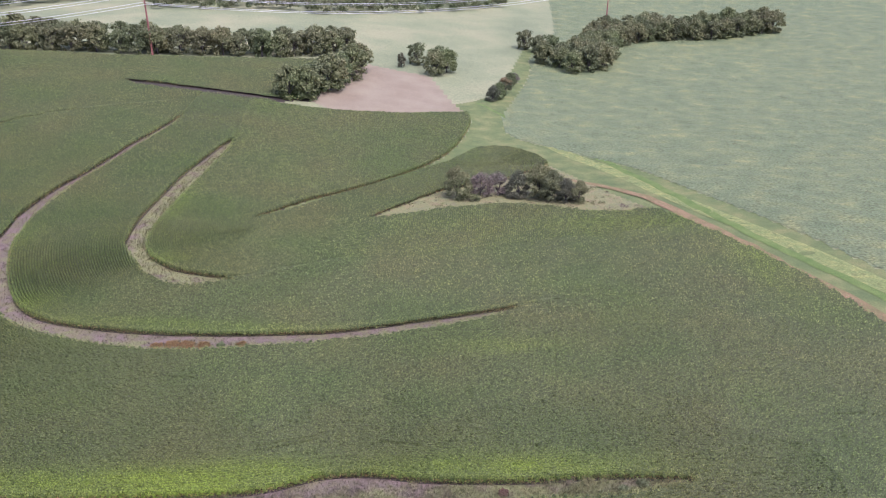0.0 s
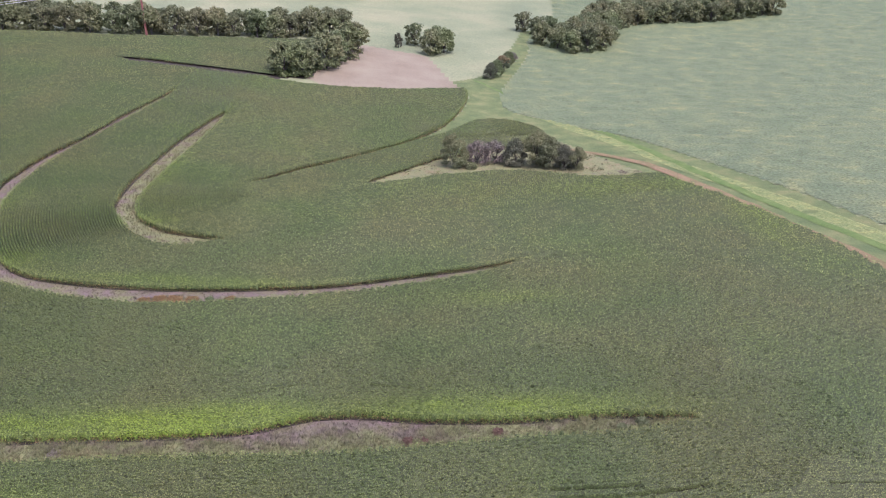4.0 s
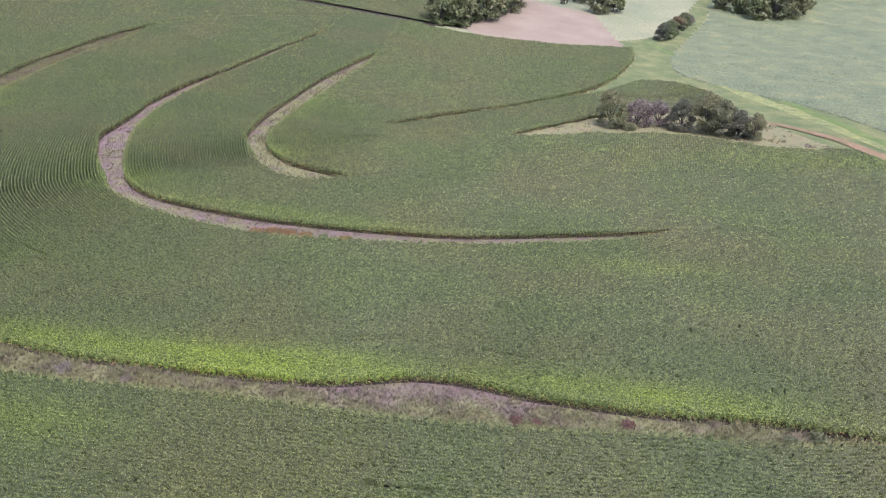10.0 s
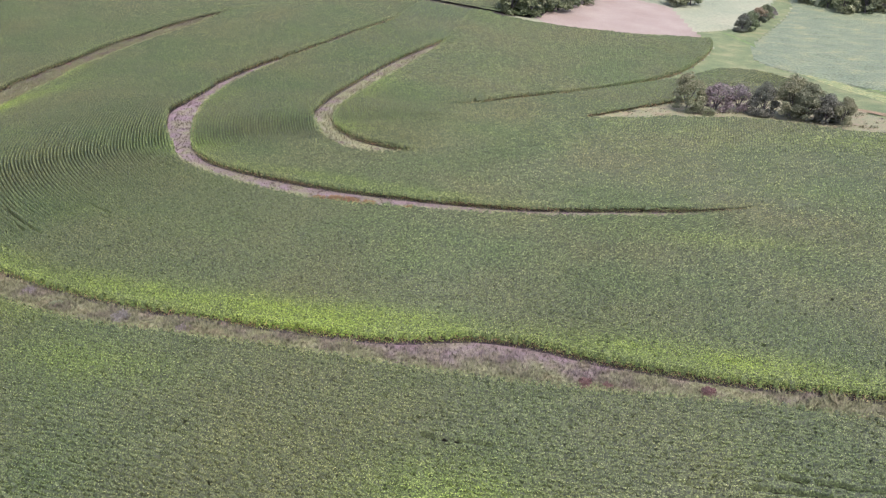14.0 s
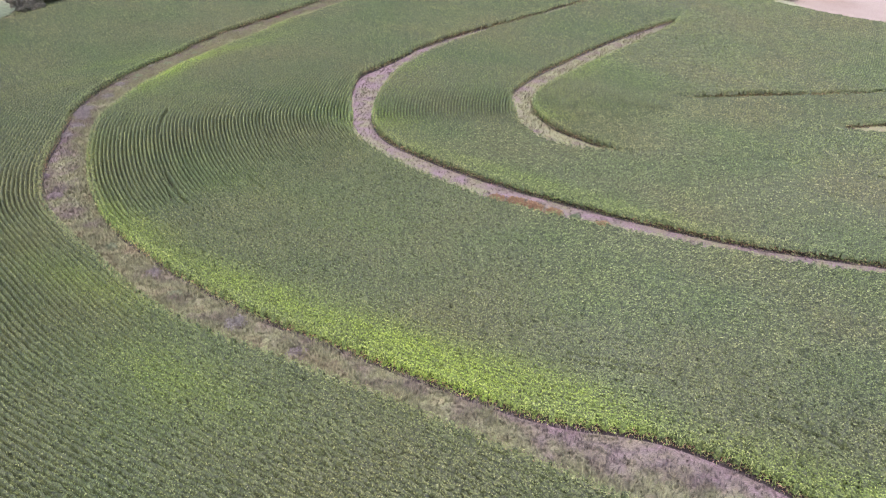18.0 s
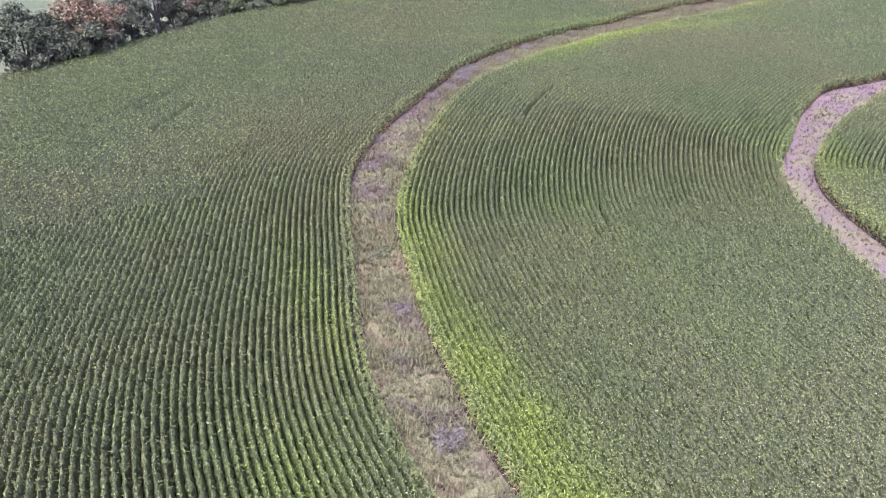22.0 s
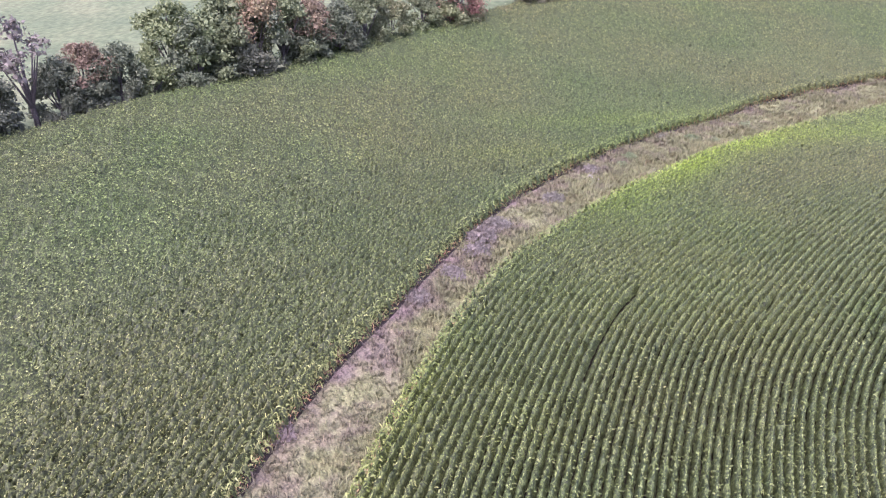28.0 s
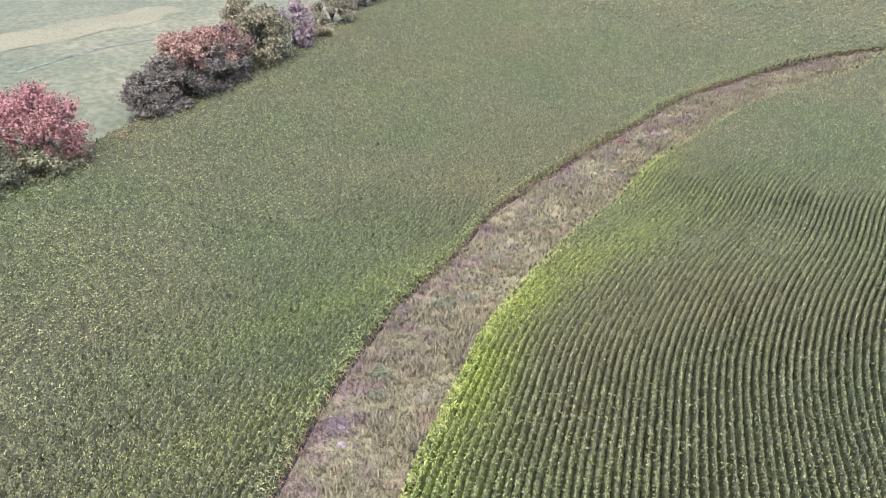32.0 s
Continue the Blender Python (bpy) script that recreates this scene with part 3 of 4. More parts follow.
ROWS_AT = [(40, 430), (52, 400), (66, 372), (84, 341), (100, 302), (112, 272), (124, 242), (136, 205), (148, 165), (159, 130), (174, 95)]
for k in range(4):
    streak("bean_end_rows", ROWS_AT, 1.5 + k * 2.2, 3.6 + k * 2.2, M_ENDROW, 0.26, "yellow-green end rows of beans beside the waterway", "beans", "bean end rows")
streak("mown_path", [(20, 470), (28, 456), (44, 425), (64, 393), (80, 350), (92, 316), (103, 275), (112, 243), (124, 205), (134, 165), (143, 130), (154, 90)], -2.0, 2.0, M_LUSH, 0.3, "bright green grass path along the waterway", "grass")
streak("brown_weeds", [(54, 330), (70, 315), (83, 300), (93, 272), (101, 245), (109, 215), (116, 190), (123, 155), (131, 115)], -3.6, 1.8, M_WEED, 0.5, "tan and red-brown weeds along the corn's end", "weeds")
# thin dark strips paint the shade in creases of the lodged beans
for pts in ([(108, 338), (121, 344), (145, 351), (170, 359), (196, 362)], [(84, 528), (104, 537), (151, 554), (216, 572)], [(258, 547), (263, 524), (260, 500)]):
    streak("lodged_crease_shade", pts, -0.7, 0.7, M_SHADE_MARGIN, 0.72, "dark strip painted as shade in a crease of lodged beans", "beans", "creases in the beans")
streak("field_margin", [(-306, 150), (-311, 185), (-315, 198), (-318, 211), (-318, 225), (-326, 260)], -0.5, 0.5, M_SHADE_MARGIN, 0.09, "dark grassy field boundary in the pale pasture", "grass")
streak("dry_pasture", [(-336, 150), (-340, 185), (-338, 205), (-342, 240)], -9, 9, M_DRYPAST, 0.09, "yellowish dry patch of pasture", "grass")

# ---------------------------------------------------------------- corn
GAPS = [(71.0, 161.0, 93.0, 162.0, 0.5), (75.0, 155.0, 91.0, 157.0, 0.5), (97.0, 165.0, 113.0, 174.0, 0.7), (71.0, 246.0, 83.0, 243.0, 0.7), (21.0, 206.0, 36.0, 198.0, 0.5), (14.0, 214.0, 23.0, 210.0, 0.5),
        (84.0, 142.0, 95.0, 144.0, 0.5), (-177.0, 92.0, -185.3, 99.8, 0.7), (-163.0, 90.0, -170.0, 96.0, 0.5), (-169.0, 83.0, -177.0, 92.0, 0.7), (-126.0, 134.7, -110.8, 128.1, 0.5), (-154.8, 160.3, -142.1, 147.4, 0.5),
        (-118.2, 127.5, -115.0, 126.8, 0.5), (-113.0, 143.3, -105.4, 141.2, 0.4), (-165.8, 82.2, -181.1, 98.7, 0.7), (-157.4, 87.4, -166.7, 96.1, 0.6), (15.6, 90.9, 43.9, 93.7, 0.6), (18.5, 94.4, 33.1, 95.5, 0.6),
        (62.5, 93.9, 74.8, 96.3, 0.6), (-40.2, 124.7, -23.4, 125.6, 0.4), (-57.3, 197.0, -32.5, 205.3, 0.6), (-49.1, 212.4, -33.8, 220.9, 0.5), (15.9, 201.8, 36.7, 197.0, 0.6), (68.8, 243.1, 82.0, 242.5, 0.7),
        (-19.2, 155.3, -37.6, 153.7, 0.4), (-163.6, 170.9, -162.0, 168.7, 0.5), (-147.6, 170.7, -150.2, 174.0, 0.5), (-170.3, 210.1, -170.4, 204.8, 0.5),
        (-37.4, 126.2, -24.6, 127.2, 0.5), (-12.7, 125.2, -4.2, 124.8, 0.4), (-48.8, 156.2, -33.7, 158.2, 0.5), (-65, 152.6, -57.5, 153.2, 0.4), (14.2, 165.3, 29, 166.1, 0.4), (67.4, 153.9, 77.2, 153.7, 0.4),
        (82.1, 136.2, 91, 133.2, 0.6), (-21.6, 89, -12.7, 90.2, 0.6), (64, 94.9, 69.1, 93.7, 0.6), (-46.1, 153.7, -37.7, 154.1, 0.4), (-43.5, 137.6, -36.6, 139.8, 0.4), (95, 143.5, 102.3, 150.7, 0.5)]


def family(x, y):
    """Which band of corn a place belongs to; -1 where none grows."""
    fam = np.zeros(x.shape, int)
    fam[inside(hem_1, x, y)] = 1
    fam[inside(hem_2, x, y)] = 2
    fam[inside(hem_3, x, y)] = 3
    fam[inside(hem_4, x, y)] = 4
    fam[inside(hem_5, x, y)] = 5
    bad = ~inside(corn_all, x, y)
    for s in (strip_1, strip_2, strip_3, strip_n3):
        bad |= inside(s, x, y)
    fam[bad] = -1
    return fam


CELL = 0.5
mx, my = np.arange(-372, 162, CELL), np.arange(-52, 546, CELL)
FAM = family(*np.meshgrid(mx, my))


def band_at(x, y):
    i = np.clip(((x - mx[0]) / CELL + 0.5).astype(int), 0, len(mx) - 1)
    j = np.clip(((y - my[0]) / CELL + 0.5).astype(int), 0, len(my) - 1)
    return FAM[j, i]


def in_gap(x, y, row):
    """Single rows missing along the listed stretches."""
    out = near(x, y, FURROW) < 0.9
    for a, b, c, d, w in GAPS:
        t = ((x - a) * (c - a) + (y - b) * (d - b)) / ((c - a) ** 2 + (d - b) ** 2)
        close = (np.hypot(x - a - t * (c - a), y - b - t * (d - b)) < 1.5) & (t > 0) & (t < 1)
        if close.any():
            most = np.bincount(row[close].astype(int)).argmax()
            out |= close & (wave(x, y, 1.3, 61) > 0.12) & ((row == most) | ((row == most + 1) & (w > 0.55)))
    return out


ROW = 0.762


def rows_of(k, sign, most):
    """Points every 0.17 m along all rows of a band: x, y, heading, row number, count. Each row is stepped off from the one before."""
    c = resample(reference(k), 2 * len(reference(k)))
    out = []
    for r in range(int(most / ROW)):
        for _ in range(6):
            c[1:-1] = (c[:-2] + 2 * c[1:-1] + c[2:]) / 4
        tan = np.gradient(c, axis=0)
        tan /= np.hypot(*tan.T)[:, None] + 1e-9
        nxt = c + np.stack([tan[:, 1], -tan[:, 0]], -1) * sign * (ROW if r else 0.25)
        ahead = (np.gradient(nxt, axis=0) * tan).sum(1) > 0.04
        nxt = nxt[ahead]
        s = np.r_[0, np.cumsum(np.hypot(*np.diff(nxt, axis=0).T))]
        if s[-1] < 3:
            break
        c = resample(nxt, max(6, int(s[-1] / 0.5)))
        s = np.r_[0, np.cumsum(np.hypot(*np.diff(c, axis=0).T))]
        u = np.arange(0, s[-1], 0.17)
        x, y = np.interp(u, s, c[:, 0]), np.interp(u, s, c[:, 1])
        h = np.arctan2(np.gradient(y), np.gradient(x))
        ok = band_at(x, y) == k
        out.append(np.stack([x, y, h, np.full(len(x), r), np.arange(len(x))], -1)[ok])
    return np.vstack(out)


BRIGHT = [(-48, 112.5, 22, 5.4, 1.25), (-84.5, 113.0, 19.5, 3.6, 0.56), (13.0, 117.8, 26.0, 4.2, 0.8), (-193.1, 221.4, 4.3, 19.5, 0.42), (-113.8, 117.0, 9.8, 3.2, 0.41), (-14.6, 79.6, 11.4, 6.5, 0.55),
          (-71.5, 92.6, 13.0, 4.6, 0.34), (-100.8, 100.8, 14.6, 3.2, 0.34), (-65.0, 178.8, 42.2, 3.1, 0.34), (-114.1, 187.3, 8.1, 6.5, 0.38), (-89.4, 222.6, 8.1, 5.2, 0.38), (65.0, 264.9, 29.2, 9.8, 0.3),
          (100.8, 227.5, 8.1, 35.8, 0.35), (16.2, 169.0, 19.5, 4.9, 0.25), (-208.2, 190.2, 3.7, 22.8, 0.24), (-194.6, 165.6, 3.7, 14.6, 0.21), (-136.4, 226.4, 4.9, 13.0, 0.26), (-97.8, 268.8, 3.2, 20.8, 0.26),
          (-32.5, 117.8, 9.8, 3.2, 0.45)]
HUNGRY_EDGE = T1_IN[T1_IN[:, 0] < -88][::3]


def yellowing(x, y):
    out = np.zeros(x.shape)
    for a, b, rx, ry, s in BRIGHT:
        out += s * np.exp(-((x - a) / rx) ** 2 - ((y - b) / ry) ** 2)
    d = near(x, y, HUNGRY_EDGE)
    along = np.where(x < -155, 1.1 * np.exp(-((y - 190) / 24) ** 2) + 0.5 * np.exp(-((y - 246) / 14) ** 2), 0.45 * np.exp(-((x + 112) / 18) ** 2) + 0.3 * np.exp(-((x + 145) / 10) ** 2))
    out += along * np.exp(-(d / np.where(x < -155, 4.6, 3.2)) ** 2)
    out *= 0.65 + 0.6 * wave(x, y, 3.5, 11)
    return np.clip(out + 0.22 * (wave(x, y, 14, 12) - 0.6).clip(0), 0, 1)


def leaves(x, y, z0, h, azim, count, length, width, rng, low=0.35, loose=0.6, flat=1.0, high=0.95, plain=False):
    """Arched blades, four points each (stem, two at the bend, tip), or plain three-cornered ones."""
    n = len(x)
    V = []
    for j in range(count):
        az = azim + (j % 2) * np.pi + rng.normal(0, loose, n)
        top = low + (high - low) * (j + rng.rand(n) * 0.9) / count
        L = length * rng.uniform(0.6, 1.25, n)
        rise = rng.uniform(0.15, 0.8, n) * L * flat
        drop = rng.uniform(-0.2, 0.8, n) * L * flat
        dx, dy = np.cos(az), np.sin(az)
        w = width * rng.uniform(0.7, 1.25, n)
        zb = z0 + h * top
        tw = rng.uniform(-0.6, 0.6, n) * w
        mxx, myy = x + dx * L * 0.45, y + dy * L * 0.45
        if plain:
            mxx, myy = x + dx * L * 0.1, y + dy * L * 0.1
            V.append(np.stack([np.stack([mxx + dy * w * 0.5, myy - dx * w * 0.5, zb + rise * 0.4 - tw], -1), np.stack([x + dx * L, y + dy * L, zb + rise - drop * 0.7], -1),
                               np.stack([mxx - dy * w * 0.5, myy + dx * w * 0.5, zb + rise * 0.4 + tw], -1)], 1))
            continue
        V.append(np.stack([np.stack([x, y, zb], -1), np.stack([mxx + dy * w * 0.5, myy - dx * w * 0.5, zb + rise - tw], -1),
                           np.stack([x + dx * L, y + dy * L, zb + rise - drop], -1), np.stack([mxx - dy * w * 0.5, myy + dx * w * 0.5, zb + rise + tw], -1)], 1))
    return np.stack(V, 1).reshape(-1, 3 if plain else 4, 3)


def blades(name, V, tint, mat, plain=None):
    """One mesh of blades, each bent across its middle."""
    i = np.arange(len(V))[:, None] * 4
    tri = np.concatenate([i + [0, 1, 3], i + [1, 2, 3]], 1).reshape(-1, 3)
    v, t = V.reshape(-1, 3), np.repeat(tint, 4)
    if plain is not None:
        W, wt = plain
        tri = np.concatenate([tri, len(v) + np.arange(len(W) * 3).reshape(-1, 3)])
        v, t = np.concatenate([v, W.reshape(-1, 3)]), np.concatenate([t, np.repeat(wt, 3)])
    return sheet(name, v, tri, mat, t)


rng = np.random.RandomState(5)
CLOSE = spline([(-75, 140), (-110, 148), (-135, 160), (-152, 185), (-165, 212)], 5.0)
T1_MID = np.vstack([T1_IN[::6], T1_OUT[::6]])
BANDS = [(0, -1, 182, "corn_band_below_terrace"), (1, 1, 156, "corn_band"), (2, 1, 150, "corn_band"), (3, 1, 215, "corn_band"), (4, 1, 100, "corn_band"), (5, 1, 120, "corn_band")]
CORN_LABEL = ["tall green corn in rows outside the broad terrace", "tall green corn between terraces, yellowing at its edge", "green corn between curved terraces",
              "green corn inside the short terrace", "small wedge of green corn by the waterway", "distant hazy corn field before the woods"]
for k, sign, most, nm in BANDS:
    R = rows_of(k, sign, most)
    x, y, hd, rn, un = R.T
    d1 = near(x, y, T1_MID)
    gap = in_gap(x, y, rn)
    un = un.astype(int)
    dz = d1 + 16 * (wave(x, y, 9, 15) - 0.5)
    zone = np.where(y < 50, 2, np.where(((dz < 25) & (y < 265)) | (near(x, y, CLOSE) + dz - d1 < 24) | ((x > -130) & (x < -20) & (y > 62) & (y < 110)), 0,
                                        np.where(((dz < 75) & (y < 250)) | ((x + dz - d1 < -130) & (y < 330)) | ((x + dz - d1 < -40) & (y < 275)), 1, 2)))
    pick = ((zone == 0) & (un % 2 == 0)) | ((zone == 1) & (rng.rand(len(x)) < 0.42)) | ((zone == 2) & (rng.rand(len(x)) < 0.2))
    pick &= ~gap & (rng.rand(len(x)) > np.where(y < 50, 0.4, 0.03))
    V, T, W, WT = [np.zeros((0, 4, 3))], [np.zeros(0)], [np.zeros((0, 3, 3))], [np.zeros(0)]
    # layers: which zone, count, length, width, lowest and highest share of the height, flatness, lean across the row, lighter tone
    for zn, cnt, ln_, wd, low, high, fl, across, tone in ((0, 3, 0.29, 0.09, 0.5, 0.76, 0.9, 1, 0.0), (0, 2, 0.22, 0.085, 0.84, 0.97, 1.2, 0, 0.06), (0, 2, 0.42, 0.1, 0.36, 0.6, 0.6, 1, 0.0),
                                                          (1, 2, 0.33, 0.17, 0.54, 0.8, 0.8, 1, 0.0), (1, 2, 0.28, 0.15, 0.82, 0.98, 1.2, 0, 0.06), (1, 1, 0.44, 0.18, 0.38, 0.58, 0.6, 1, 0.0),
                                                          (2, 2, 0.42, 0.27, 0.66, 0.88, 0.8, 1, 0.0), (2, 1, 0.4, 0.26, 0.84, 0.98, 1.1, 0, 0.06), (2, 1, 0.46, 0.28, 0.4, 0.6, 0.6, 1, 0.0)):
        s = pick & (zone == zn)
        n = s.sum()
        if not n:
            continue
        px, py = x[s] + rng.normal(0, 0.03, n), y[s] + rng.normal(0, 0.03, n)
        h = 2.55 + 0.3 * (wave(px, py, 6, 13) - 0.5) + rng.normal(0, 0.07, n)
        yl = yellowing(px, py)
        az = hd[s] + across * np.pi / 2 + rng.normal(0, 0.35, n)
        (W if zn else V).append(leaves(px, py, ground(px, py), h, az, cnt, ln_, wd, rng, low, 0.4, fl, high, zn > 0))
        (WT if zn else T).append(np.repeat(yl, cnt) * rng.uniform(0.7, 1.1, n * cnt) + tone * rng.rand(n * cnt))
    corn = blades("corn", np.concatenate(V), np.clip(np.concatenate(T), 0, 1), M_CORN, (np.concatenate(W), np.clip(np.concatenate(WT), 0, 1)))
    tagged(corn, CORN_LABEL[k], "corn", "corn bands", "stuff")
    e = near(x, y, np.vstack([T1_IN, T1_OUT, T2_IN, T2_OUT, T3_IN, T3_OUT, N1, N2, N3])[::2]) - 0.15
    # inner foliage of each row: a steep ridge of stalks and leaves, lumpy from plant to plant, its shade painted into
    # the colour
    keep = np.zeros(len(x), bool)
    for zn, st in ((0, 2), (1, 3), (2, 7)):
        keep |= (zone == zn) & (un % np.where(y < 45, 14, st) == 0)
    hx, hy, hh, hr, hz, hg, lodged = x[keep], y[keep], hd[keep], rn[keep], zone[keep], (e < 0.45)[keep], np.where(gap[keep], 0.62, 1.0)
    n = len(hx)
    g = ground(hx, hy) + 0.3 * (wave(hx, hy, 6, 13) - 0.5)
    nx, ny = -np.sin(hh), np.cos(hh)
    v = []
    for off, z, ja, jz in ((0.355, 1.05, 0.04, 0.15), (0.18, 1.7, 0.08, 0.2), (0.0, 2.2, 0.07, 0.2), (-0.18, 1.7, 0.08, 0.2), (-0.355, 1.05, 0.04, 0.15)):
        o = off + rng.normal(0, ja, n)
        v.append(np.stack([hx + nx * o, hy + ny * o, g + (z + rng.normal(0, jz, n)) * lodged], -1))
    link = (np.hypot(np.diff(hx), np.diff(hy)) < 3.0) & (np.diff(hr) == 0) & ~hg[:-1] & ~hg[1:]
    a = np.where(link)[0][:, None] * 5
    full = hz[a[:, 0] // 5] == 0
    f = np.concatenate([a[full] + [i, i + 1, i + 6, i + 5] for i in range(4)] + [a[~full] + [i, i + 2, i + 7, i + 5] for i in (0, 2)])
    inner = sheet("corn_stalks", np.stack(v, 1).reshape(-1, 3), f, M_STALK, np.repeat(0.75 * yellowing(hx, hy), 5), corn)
    # dry lower leaves on the plants that face a terrace
    s = (e < 1.25) & ~gap & (un % 2 == 0)
    if s.sum():
        n = s.sum()
        ex, ey, eg = x[s], y[s], ground(x[s], y[s])
        v = leaves(ex, ey, eg, np.full(n, 2.4), rng.uniform(0, 6.28, n), 8, 0.5, 0.1, rng, 0.06)
        skirt = blades("edge_leaves", v, np.clip(np.repeat(0.04 + 0.75 * yellowing(ex, ey), 8) * rng.uniform(0.3, 1.2, n * 8), 0, 1), M_CORN)
        skirt.parent = corn
        v = leaves(ex, ey, eg, np.full(n, 1.3), rng.uniform(0, 6.28, n), 3, 0.45, 0.07, rng, 0.1)
        dry = blades("dry_leaves", v, np.zeros(len(v)), M_DRY)
        dry.parent = corn

# ---------------------------------------------------------------- grass on the terraces
def scatter(a, b, per_m2, seed):
    r = np.random.RandomState(seed)
    n = max(len(a), len(b)) * 2
    a, b = resample(a, n), resample(b, n)
    wide = np.hypot(*(a - b).T)
    along = np.hypot(*np.gradient(a, axis=0).T)
    area = wide * along
    cnt = r.poisson(area * per_m2)
    i = np.repeat(np.arange(n), cnt)
    t = r.rand(len(i))
    p = a[i] * (1 - t)[:, None] + b[i] * t[:, None] + r.normal(0, 0.25, (len(i), 2))
    return p[:, 0], p[:, 1], t


def tufts(x, y, h, rng, count=5, width=0.05):
    """Bent grass blades round each place."""
    V = []
    n = len(x)
    for _ in range(count):
        az = rng.uniform(0, 6.28, n)
        r0 = rng.uniform(0, 0.15, n)
        lean = rng.uniform(0.1, 0.8, n) * h
        hh = h * rng.uniform(0.6, 1.15, n)
        bx, by = x + np.cos(az) * r0, y + np.sin(az) * r0
        gz = ground(bx, by) + 0.08
        w = width * rng.uniform(0.6, 1.4, n)
        dx, dy = np.cos(az), np.sin(az)
        V.append(np.stack([np.stack([bx, by, gz], -1), np.stack([bx + dx * lean * .4 + dy * w, by + dy * lean * .4 - dx * w, gz + hh * .7], -1),
                           np.stack([bx + dx * lean, by + dy * lean, gz + hh * .9], -1), np.stack([bx + dx * lean * .4 - dy * w, by + dy * lean * .4 + dx * w, gz + hh * .7], -1)], 1))
    return np.concatenate(V)


for a, b, den, seed, hgt in ((T1_IN, T1_OUT, 6.5, 21, 0.75), (T2_IN, T2_OUT, 2.5, 22, 0.6), (T3_IN, T3_OUT, 1.5, 23, 0.7)):
    x, y, t = scatter(a, b, den, seed)
    r = np.random.RandomState(seed)
    keep = wave(x, y, 2.2, seed) + 0.4 * r.rand(len(x)) > 0.3
    x, y, t = x[keep], y[keep], t[keep]
    t = weedy_side(x, y, t)
    keep = r.rand(len(t)) > 0.65 * (t - 0.45).clip(0) / 0.5
    x, y, t = x[keep], y[keep], t[keep]
    h = hgt * (1.35 - 0.8 * t) * (0.5 + 1.0 * wave(x, y, 4.5, seed + 30))
    v = tufts(x, y, h, r, 5, 0.05)
    tagged(blades("terrace_grass", v, np.tile(t, 5), M_GRASS), "tangled straw and mauve dead grass on the terrace", "grass", kind="stuff")

xs = np.random.RandomState(71)
px, py = xs.uniform(-33, 98, 14000), xs.uniform(258, 362, 14000)
ok = inside(weeds, px, py) & (wave(px, py, 5, 72) > 0.35)
px, py = px[ok], py[ok]
v = tufts(px, py, 0.5 * (0.5 + wave(px, py, 4, 73)), xs, 4, 0.15)
tagged(blades("corner_weeds", v, np.tile(wave(px, py, 9, 74), 4), M_GRASS), "tan and purple weeds round the small grove", "weeds", kind="stuff")

# ---------------------------------------------------------------- trees
def limb(bm, p0, p1, r0, r1, sides=6):
    p0, p1 = Vector(p0), Vector(p1)
    d = (p1 - p0).normalized()
    u = d.orthogonal().normalized()
    w = d.cross(u)
    rings = []
    for p, r in ((p0, r0), ((p0 + p1) / 2 + u * r0 * 0.25, (r0 + r1) / 2), (p1, r1)):
        rings.append([bm.verts.new(p + (u * math.cos(a) + w * math.sin(a)) * r) for a in [6.2832 * i / sides for i in range(sides)]])
    for a, b in zip(rings, rings[1:]):
        for i in range(sides):
            bm.faces.new((a[i], a[(i + 1) % sides], b[(i + 1) % sides], b[i]))
    bm.faces.new(rings[-1])


def crown_mesh(name, clumps, leaf, size, per, rng):
    """Leaf sprays on the shells of many small clumps."""
    V = []
    for cx, cy, cz, cr, sq in clumps:
        n = int(per * cr * cr)
        d = rng.normal(0, 1, (n, 3))
        d /= np.linalg.norm(d, axis=1)[:, None]
        d[:, 2] = np.where(d[:, 2] < -0.5, -d[:, 2], d[:, 2])
        deep = rng.rand(n) < 0.3
        rad = cr * np.where(deep, 0.25 + 0.4 * rng.rand(n), 0.62 + 0.45 * rng.rand(n)) * (0.85 + 0.3 * rng.rand())
        p = np.array([cx, cy, cz]) + d * rad[:, None] * [1, 1, sq]
        a = rng.normal(0, 1, (n, 3))
        a /= np.linalg.norm(a, axis=1)[:, None]
        a = a * 0.75 + d * 0.25
        b = np.cross(a, d + rng.normal(0, 0.5, (n, 3)))
        b /= np.linalg.norm(b, axis=1)[:, None] + 1e-6
        s = (size * rng.uniform(0.6, 1.4, n) * (1 + 0.9 * deep))[:, None]
        V.append(np.stack([p - a * s, p - b * s * 0.55, p + a * s, p + b * s * 0.55], 1))
    V = np.concatenate(V)
    i = np.arange(len(V) * 4).reshape(-1, 4)
    return sheet(name, V.reshape(-1, 3), i, LEAF[leaf])


